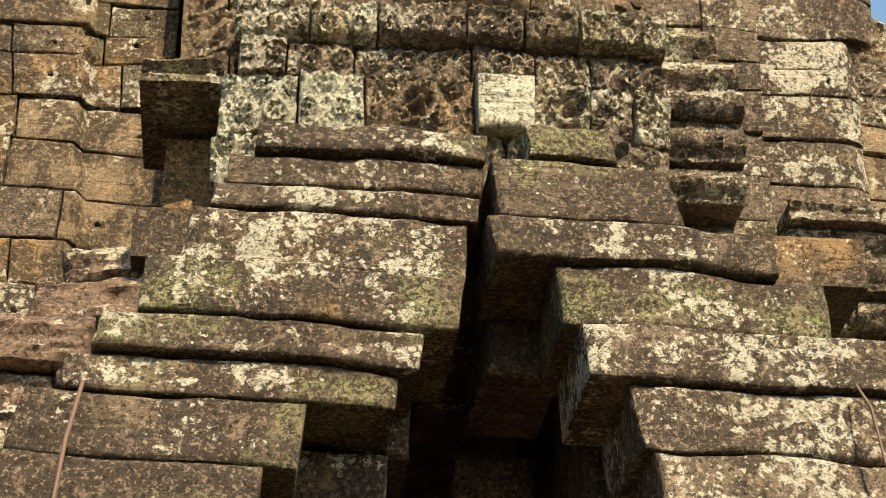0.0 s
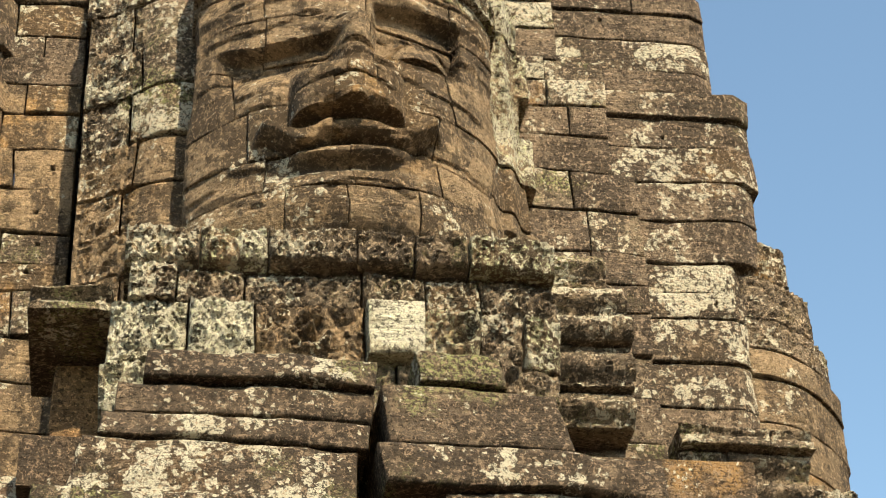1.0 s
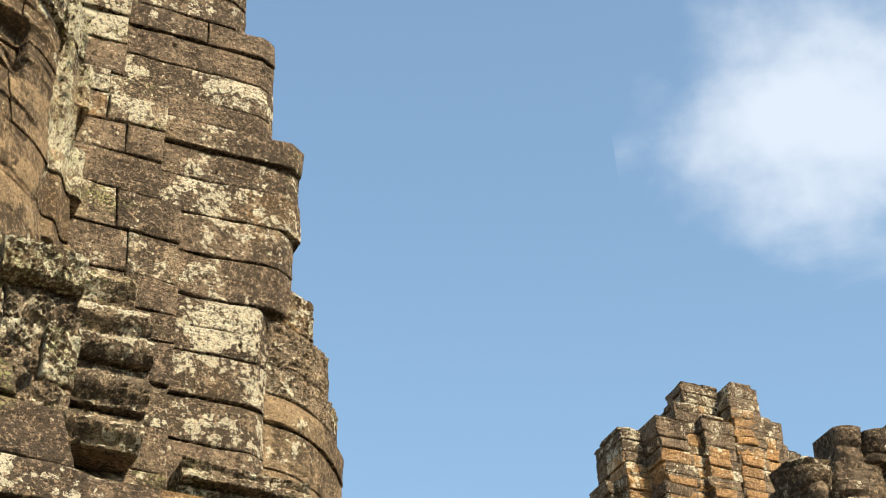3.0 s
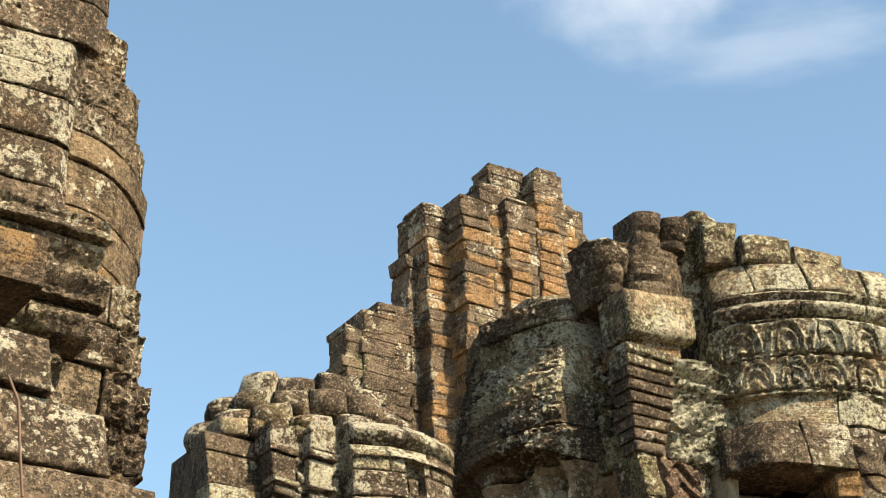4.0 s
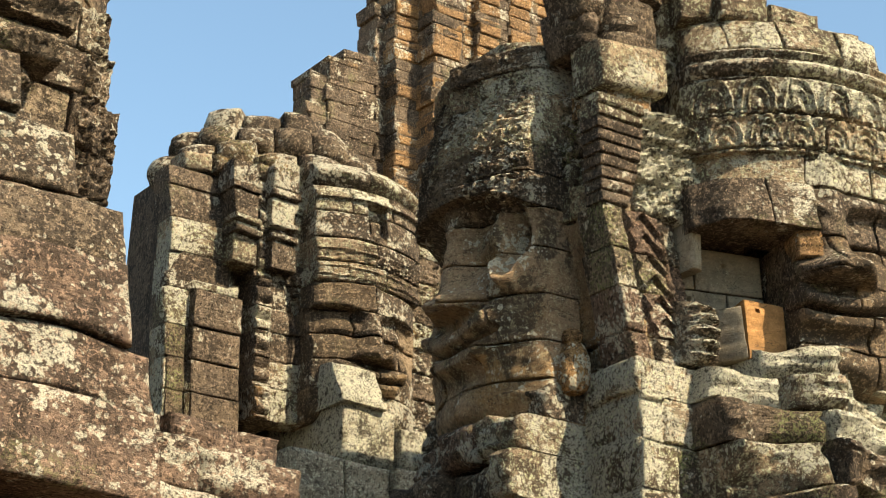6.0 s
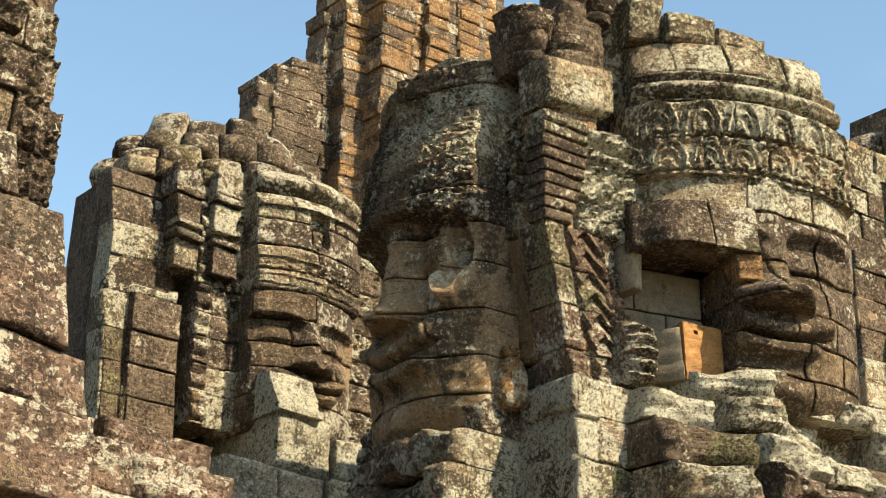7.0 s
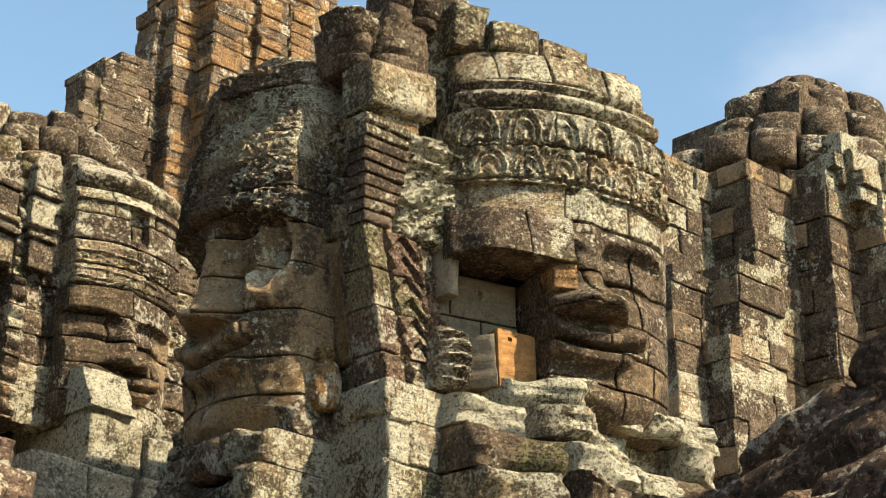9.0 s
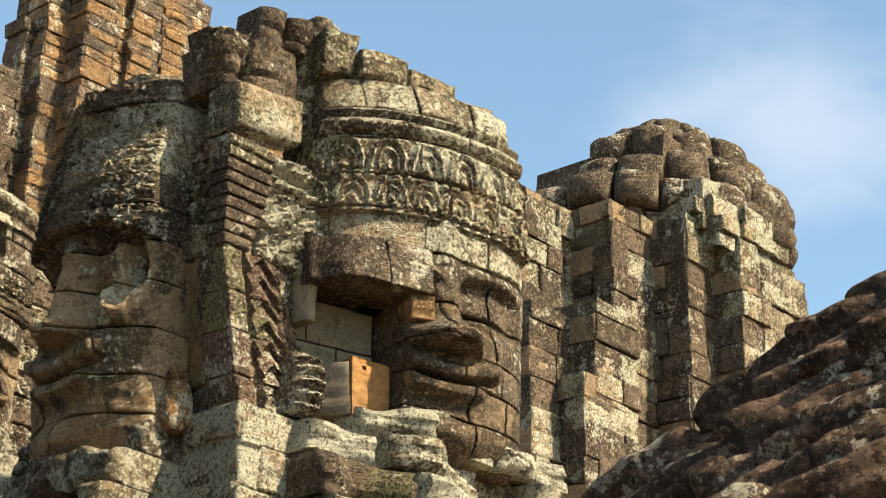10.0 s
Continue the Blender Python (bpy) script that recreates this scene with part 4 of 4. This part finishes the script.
# the top of the ridge and the broken lotus crown on it
block("ridge_block", twin_tower, OCHRE, front, -0.86, -0.24, 9.68, 9.94, flat(0.10), step=0.05, r=0.06, seed=770, rough=0.03, deep=0.35)
block("ridge_block", twin_tower, GREY, front, -0.94, -0.14, 9.94, 10.42, flat(0.24), step=0.05, r=0.07, seed=771, rough=0.04, deep=0.4, tilt=0.1)
for n_, (a, b, u0, u1) in enumerate(((9.95, 10.2, -1.3, -0.85), (10.2, 10.45, -1.26, -0.85), (10.45, 10.68, -1.16, -0.85))):
    course(twin_tower, GREY, front, a, b, u0, u1, lambda u, z: -0.5 - 0.4 * (z - 10) - 0.9 * np.clip(-0.9 - u, 0, 1), cuts=[u0, u1], step=0.05, r=0.07, rough=0.05, seed=n_ + 780, deep=0.8)
# stem stones below, flaring petals above: left and right edges, foot, top, how far forward, flare
for i, (u0, u1, z0, z1, h, flare) in enumerate(((-0.98, -0.68, 10.32, 10.74, 0.02, 0.10), (-0.66, -0.06, 10.36, 10.96, 0.12, 0.02), (-0.02, 0.40, 10.3, 11.08, -0.1, 0.12), (-1.06, -0.66, 10.72, 11.02, 0.10, 0.12), (-0.66, -0.30, 10.94, 11.36, 0.14, 0.05), (-0.29, 0.04, 10.96, 11.28, 0.12, 0.1), (0.05, 0.40, 11.02, 11.42, 0.05, 0.14))):
    def petal(u, z, u0=u0, u1=u1, z0=z0, z1=z1, h=h, flare=flare):
        q, v = (2 * u - u0 - u1) / (u1 - u0), (z - z0) / (z1 - z0)
        return h - 0.16 + 0.16 * np.sqrt(np.clip(1 - 0.85 * q * q, 0, 1)) + flare * v - 0.05 * bump_(v, 0.3, 0.06)
    block("lotus_petal", twin_tower, [WALL, SPOT, GREY, SPOT][i % 4], front, u0, u1, z0, z1, petal, step=0.025, r=0.07, rough=0.05, seed=i + 40, deep=0.22, wob=0.05, lean=(-0.25, -0.05, 0.1, -0.3, 0.1, 0.1, 0.15)[i], tilt=0.12 if i in (3, 4) else 0.0)

# ---- the tower behind ----
SLANT[:] = 0.05, 10.0
rear_tower = thing("face_tower", at_tower(9.5, 22), "sandstone tower with one calm face and a lotus crown", "tower", "temple towers")
solid("core", rear_tower, DEEP, ((-1.9, 0.6, 0), (1.4, 1.9, 11.4)))


calm_face = solid("face", rear_tower, DEEP, ((-0.4, -0.2, 8.2), (0.9, 0.6, 9.7)), "calm face with closed lips")


def face_b(u, z):
    x, y = (u - 0.08) / 0.80, (z - 8.1) / 1.75
    h = 0.3 + 0.80 * visage(x, y)
    crown = 0.31 + 0.80 * skull(x / 1.15) - 0.1 * np.clip(z - 10.3, 0, 2) + 0.06 * np.cos(z * 19) * (z > 10.9)
    niche = (np.abs(u - 0.15) < 0.13) & (z > 10.5) & (z < 10.9)
    return np.where(z > 9.84, crown - 0.12 * niche + np.where(z < 10.3, diadem(u, (z - 9.84) / 0.5, 7), 0), h)


BZ = [8.1, 8.5, 8.85, 9.2, 9.5, 9.84, 10.1, 10.4, 10.75, 11.1, 11.4]
for n_, (a, b) in enumerate(zip(BZ, BZ[1:])):
    course(calm_face, [FACE, SPOT] if n_ < 5 else [SPOT, GREY], front, a, b, -0.62, 0.92, face_b, wide=(0.5, 0.8), step=0.022, jut=0.012, r=0.02, seed=n_ + 800, name="face_block")
    course(rear_tower, [GREY, SPOT, WALL], front, a, b, 0.9, 1.6, lambda u, z: 0.1 + ornament(u, z, 5, 0.04, 3), cuts=[0.9, 1.6], step=0.04, seed=n_ + 820)
    course(rear_tower, [GREY, WALL], front, a, b, -1.2, -0.52, lambda u, z: 0.30 + 0.07 * np.abs(np.cos(z * 16)) * (u < -1.0) + 0.06 * (u > -0.72) - 0.12 * (np.abs(u + 0.66) < 0.05) * (z > 9.3) * (z < 9.7), cuts=[-1.2, -0.98, -0.52], step=0.025, seed=n_ + 840)
    course(rear_tower, [GREY, SPOT, WALL], side_left, a, b, -1.2, 0.3, lambda u, z: 1.2 + 0.0 * u, wide=(0.4, 0.8), seed=n_ + 850)
for n_, (a, b) in enumerate(zip(ZS[:12], ZS[1:13])):
    pier = [-2.25, -1.95, -1.3] if a < 9.4 else [-2.25, -1.35]
    course(rear_tower, [GREY, WALL], front, a, b, -2.25, -1.3, lambda u, z: 0.06 + 0.14 * (u > -1.95) * (z < 9.7) - 0.25 * np.clip(z - 10.6, 0, 1), cuts=pier, seed=n_ + 860)
    course(rear_tower, [GREY, ROOF], side_left, a, b, -1.3, 0.08, lambda u, z: 2.2 + 0.22 * np.sqrt(np.clip(1 - ((u + 1.0) / 1.1) ** 2, 0, 1)) * sstep(z, 8.8, 9.4) - 0.75 * np.clip(z - 9.7, 0, 2) ** 1.3 - 0.55 * np.clip(-u, 0, 2), wide=(0.5, 0.9), seed=n_ + 880)
# stepped colonnettes under the crown
for u0, u1, h0 in ((-1.56, -1.22, 0.36), (-1.10, -0.76, 0.48)):
    for n_, (a, b, d) in enumerate(((9.95, 10.3, 0.0), (10.3, 10.38, 0.08), (10.38, 10.46, -0.02), (10.46, 10.54, 0.08), (10.54, 10.85, 0.0), (10.85, 10.95, 0.08), (10.95, 11.25, 0.02))):
        course(rear_tower, [GREY, SPOT, WALL], front, a, b, u0 - d * 0.3, u1 + d * 0.3, flat(h0 + d), cuts=[u0 - d * 0.3, u1 + d * 0.3], step=0.05, seed=n_ + 900 + int(u0 * 10), deep=0.9)
course(rear_tower, [GREY, SPOT, WALL], front, 11.15, 11.42, -2.0, 1.2, lambda u, z: 0.25 - 0.12 * (u + 0.3) ** 2, wide=(0.4, 0.7), seed=930, r=0.06, rough=0.03)
lotus_crown = solid("lotus_crown", rear_tower, DEEP, ((-1.3, 0.4, 11.0), (0.6, 2.1, 11.9)), "worn ring of carved lotus petals")
lotus(lotus_crown, SPOT, -0.3, 1.3, ((11.2, 11.62, 1.62, 0.5, 0.28, -85, 80), (11.58, 12.0, 1.42, 0.46, 0.24, -80, 75), (11.95, 12.35, 0.95, 0.5, 0.18, -75, 50)), 50)
# ledge in front of the tower's foot, with one pale smooth block
for n_, (a, b, u0, u1) in enumerate(((7.55, 8.25, -0.5, 0.22), (7.55, 8.05, 0.22, 1.4), (6.6, 7.55, -1.2, 1.6), (5.6, 6.6, -2.4, 1.6))):
    course(rear_tower, PALE if n_ == 2 else [GREY, WHITE], front, a, b, u0, u1, flat(1.25 + 0.05 * n_), wide=(0.6, 0.8), jut=0.1, step=0.05, r=0.04, seed=n_ + 940, deep=1.6)
course(rear_tower, [WHITE, GREY], front, 8.2, 8.75, -0.55, 0.05, lambda u, z: 1.3 - 0.5 * (z - 8.2), cuts=[-0.55, 0.05], seed=950, step=0.04, r=0.05, deep=0.8)

# ---- the great central tower far behind ----
SLANT[:] = 0.06, 24.0
great_tower = thing("central_tower", at_tower(22, 40), "tall ribbed central tower of orange-brown sandstone", "tower")
# left edge, right edge, top, how far forward, depth of its side, whether its sunlit front is orange
RIBS = [(-5.95, -5.4, 22.3, 0.0, 0.3, 0), (-5.5, -4.9, 22.8, 0.1, 0.4, 0), (-5.05, -4.2, 23.1, 0.0, 0.3, 0), (-4.0, -3.3, 24.7, -0.3, 0.5, 0), (-3.72, -2.9, 26.0, 0.2, 1.4, 1), (-3.1, -2.3, 26.1, 0.9, 1.0, 1), (-2.2, -1.5, 27.0, 0.4, 0.5, 1), (-1.62, -1.0, 26.5, 0.65, 0.4, 1), (-1.55, -0.5, 27.9, -0.1, 0.5, 0), (-0.55, 0.1, 27.8, 0.45, 1.0, 1), (0.16, 0.75, 27.1, 0.3, 0.4, 1), (0.72, 1.3, 26.5, 0.1, 0.4, 0), (1.25, 1.75, 25.8, -0.1, 0.4, 0)]
for i, (u0, u1, top, h, side, orange_front) in enumerate(RIBS):
    z = 19.0
    rng_ = random.Random(i)
    while z < top - 0.1:
        d = rng_.uniform(0.22, 0.36)
        e = rng_.uniform(-0.05, 0.05)
        # lit fronts coloured orange, sides in darker stone: their shade put into the colour
        mat = OCHRE if orange_front and z < top - 0.9 else WALL
        course(great_tower, mat, front, z, min(z + d, top), u0 + e, u1 + e, flat(h), holes=0.7, wide=(0.7, 1.3), jut=0.05, seed=i * 40 + int(z * 10), step=0.15, r=0.03, rough=0.05, tilt=0.02, wob=0.05, deep=0.8, gap=0.012)
        course(great_tower, WALL, side_left, z, min(z + d, top - 0.15), h - side, h, flat(-u0 - e), wide=(0.5, 1.0), jut=0.05, seed=i * 40 + int(z * 10) + 7, step=0.2, r=0.03, rough=0.05, wob=0.05, deep=0.8, gap=0.012)
        z += d
solid("core", great_tower, OCHRE, ((-3.2, 1.0, 0), (1.0, 5, 22.6)))

# ---- the tower beyond, with a lotus crown ----
SLANT[:] = 0.10, 13.2
east_tower = thing("face_tower", at_tower(18.5, 21), "weathered grey-brown sandstone tower with a broken lotus crown", "tower", "temple towers")
solid("core", east_tower, DEEP, ((1.6, 1.5, 0), (4.6, 3, 14.6)))
# left edge, right edge, top, how far forward, how far back its side runs
PIERS = [(-0.9, 0.2, 13.8, -0.9, -2.4), (-0.3, 0.9, 14.3, -0.7, -2.4), (0.4, 1.9, 14.9, -1.0, -2.4), (-0.6, 0.35, 12.5, 0.0, -1.2), (0.25, 1.25, 12.7, 0.5, -0.8), (0.0, 1.0, 11.6, 0.5, -0.8), (1.5, 3.2, 14.9, -0.2, -1.4), (2.55, 3.4, 14.9, 0.45, -1.0), (3.2, 5.0, 14.4, 1.0, -0.6), (4.7, 5.5, 13.6, 0.6, -0.6)]
for i, (u0, u1, top, h, bk) in enumerate(PIERS):
    z, rng_ = 7.5, random.Random(i + 60)
    while z < top - 0.12:
        d = rng_.uniform(0.34, 0.46)
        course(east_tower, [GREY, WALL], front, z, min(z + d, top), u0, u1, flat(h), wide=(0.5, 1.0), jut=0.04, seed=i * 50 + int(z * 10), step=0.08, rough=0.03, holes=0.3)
        # left sides use a mostly darker mix than the fronts, painting in their shade
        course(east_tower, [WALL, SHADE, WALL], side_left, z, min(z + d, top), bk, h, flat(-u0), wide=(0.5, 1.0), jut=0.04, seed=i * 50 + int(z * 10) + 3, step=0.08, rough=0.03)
        z += d
for n_, (a, b, d) in enumerate(((14.4, 14.65, 0.1), (14.65, 14.9, 0.2), (14.9, 15.3, 0.05))):
    course(east_tower, GREY, front, a, b, 2.9, 5.0 - 0.3 * n_, flat(0.75 + d), wide=(0.4, 0.7), seed=n_ + 1100, jut=0.08, step=0.06)
    course(east_tower, GREY, side_left, a + 0.3, b + 0.3, -1.8, 0.6, flat(-2.9 + d), wide=(0.4, 0.7), seed=n_ + 1120, jut=0.08, step=0.06)
lotus_crown = solid("lotus_crown", east_tower, DEEP, ((2.8, 0.4, 14.4), (5.6, 3.2, 16.7)), "broken ring of carved lotus petals")
lotus(lotus_crown, WALL, 4.3, 1.8, ((14.7, 15.2, 2.3, 0.6, 0.12, -110, 85), (15.15, 15.75, 2.3, 0.75, 0.32, -100, 85)), 90)
lotus(lotus_crown, WALL, 4.7, 1.7, ((15.7, 16.45, 1.95, 0.8, 0.36, -95, 85), (16.4, 17.0, 1.6, 0.7, 0.28, -95, 85), (16.95, 17.4, 1.05, 0.6, 0.2, -100, 80)), 96)
lotus(lotus_crown, WALL, 4.9, 1.7, ((17.35, 17.85, 0.5, 0.45, 0.15, -120, 120),), 99)
SLANT[:] = 0.0, 8.0

# ---- the near roof ----
roof = thing("ruined_roof", pose(0, 0, 0), "sloping ruined roof of dark red-brown stone slabs", "roof")
rng_ = random.Random(5)
low, high = (Vector((6.35, 7.1, 3.75)), Vector((4.7, 4.9, 2.7))), (Vector((7.05, 5.45, 4.95)), Vector((5.5, 4.0, 3.6)))
for j in range(6):
    for i in range(7):
        k, q = (i + 0.5 * (j % 2)) / 6, j / 5
        p = low[0].lerp(low[1], q).lerp(high[0].lerp(high[1], q), k)
        p += Vector((rng_.uniform(-0.06, 0.06), rng_.uniform(-0.06, 0.06), rng_.uniform(-0.05, 0.05)))
        ob = lump("roof_stone", roof, SLAB, p, (rng_.uniform(0.58, 0.72), rng_.uniform(0.36, 0.46), rng_.uniform(0.26, 0.36)), j * 9 + i, 0.0, 0.0, n=48, rough=0.24, power=6.5)
        ob.rotation_euler = (radians(rng_.uniform(-6, 10)), radians(-24 + rng_.uniform(-8, 8)), radians(-66 + rng_.uniform(-15, 15)))
bm = bmesh.new()
vs = [bm.verts.new(v) for p in (low[0], low[1], high[1], high[0]) for v in (p - Vector((0, 0, 0.22)), Vector((p.x, p.y, 0)))]
for f in ((0, 2, 4, 6), (1, 7, 5, 3), (0, 1, 3, 2), (2, 3, 5, 4), (4, 5, 7, 6), (6, 7, 1, 0)):
    bm.faces.new([vs[i] for i in f])
me = bpy.data.meshes.new("roof_mass")
bm.to_mesh(me)
bm.free()
part("roof_mass", me, SLAB, roof)


# ---- clouds ----
def cloud(at, size, seed, strength, soft):
    m = bpy.data.materials.new("cloud")
    m.use_nodes = True
    N, L = m.node_tree.nodes, m.node_tree.links
    N.remove(N["Principled BSDF"])
    tc = N.new("ShaderNodeTexCoord")
    nz = N.new("ShaderNodeTexNoise")
    nz.inputs["Scale"].default_value, nz.inputs["Detail"].default_value = 1.6, 6
    mp = N.new("ShaderNodeMapping")
    mp.inputs["Location"].default_value = (seed, seed * 2, 0)
    L.new(tc.outputs["Object"], mp.inputs[0])
    L.new(mp.outputs[0], nz.inputs["Vector"])
    ln = N.new("ShaderNodeVectorMath")
    ln.operation = "LENGTH"
    L.new(tc.outputs["Object"], ln.inputs[0])
    sub = N.new("ShaderNodeMath")
    sub.operation = "MULTIPLY_ADD"
    L.new(ln.outputs["Value"], sub.inputs[0])
    sub.inputs[1].default_value = -0.8
    L.new(nz.outputs[0], sub.inputs[2])
    mr = N.new("ShaderNodeMapRange")
    mr.interpolation_type = "SMOOTHSTEP"
    mr.inputs["From Min"].default_value, mr.inputs["From Max"].default_value = -0.22, soft
    mr.inputs["To Max"].default_value = strength
    L.new(sub.outputs[0], mr.inputs[0])
    em, tr, mx = N.new("ShaderNodeEmission"), N.new("ShaderNodeBsdfTransparent"), N.new("ShaderNodeMixShader")
    em.inputs[0].default_value, em.inputs[1].default_value = (0.80, 0.86, 0.93, 1), 0.78
    L.new(mr.outputs[0], mx.inputs[0])
    L.new(tr.outputs[0], mx.inputs[1])
    L.new(em.outputs[0], mx.inputs[2])
    L.new(mx.outputs[0], N["Material Output"].inputs["Surface"])
    bm = bmesh.new()
    bmesh.ops.create_grid(bm, x_segments=1, y_segments=1, size=1.0)
    me = bpy.data.meshes.new("cloud")
    bm.to_mesh(me)
    bm.free()
    me.materials.append(m)
    ob = new("cloud", me)
    ob.matrix_world = look(at, (0, 0, 1.6)) @ Matrix.Diagonal((*size, 1, 1))
    tagged(ob, "soft white cloud in a pale blue sky", "cloud", kind="structure")


def skyward(az, el, d=1500.0):
    a, e = radians(az), radians(el)
    return Vector((math.sin(a) * math.cos(e), math.cos(a) * math.cos(e), math.sin(e))) * d


cloud(skyward(32.4, 37.2), (150, 130), 3.0, 0.75, 0.35)
cloud(skyward(48.5, 27.5), (180, 110), 8.0, 0.5, 0.5)
cloud(skyward(36.0, 33.5), (150, 40), 5.0, 0.35, 0.5)


# ---- small things ----
def rod(name, pts, radius, material, label, category):
    cu = bpy.data.curves.new(name, "CURVE")
    cu.dimensions, cu.bevel_depth, cu.bevel_resolution, cu.use_fill_caps = "3D", radius, 3, True
    sp = cu.splines.new("POLY")
    sp.points.add(len(pts) - 1)
    for p, q in zip(sp.points, pts):
        p.co = (*q, 1)
    cu.materials.append(material)
    ob = new(name, cu)
    ob.matrix_world = at_tower(0, 14.6)
    tagged(ob, label, category)


IRON = bpy.data.materials.new("rusty_iron")
IRON.use_nodes = True
ib = IRON.node_tree.nodes["Principled BSDF"]
ib.inputs["Base Color"].default_value, ib.inputs["Roughness"].default_value, ib.inputs["Metallic"].default_value = (0.13, 0.075, 0.05, 1), 0.75, 0.3
inz = IRON.node_tree.nodes.new("ShaderNodeTexNoise")
inz.inputs["Scale"].default_value = 60
ibp = IRON.node_tree.nodes.new("ShaderNodeBump")
ibp.inputs["Distance"].default_value = 0.004
IRON.node_tree.links.new(inz.outputs[0], ibp.inputs["Height"])
IRON.node_tree.links.new(ibp.outputs[0], ib.inputs["Normal"])
rod("iron_rod", [(-2.50, -3.30, 6.52), (-2.56, -3.42, 6.1), (-2.60, -3.55, 5.55), (-2.62, -3.62, 5.0)], 0.014, IRON, "thin rusty iron rod leaning on the gable", "rod")
rod("iron_rod", [(2.28, -3.12, 6.78), (2.31, -3.28, 6.55), (2.34, -3.33, 6.2), (2.36, -3.4, 5.9)], 0.009, IRON, "thin rusty iron wire hanging on the gable", "wire")
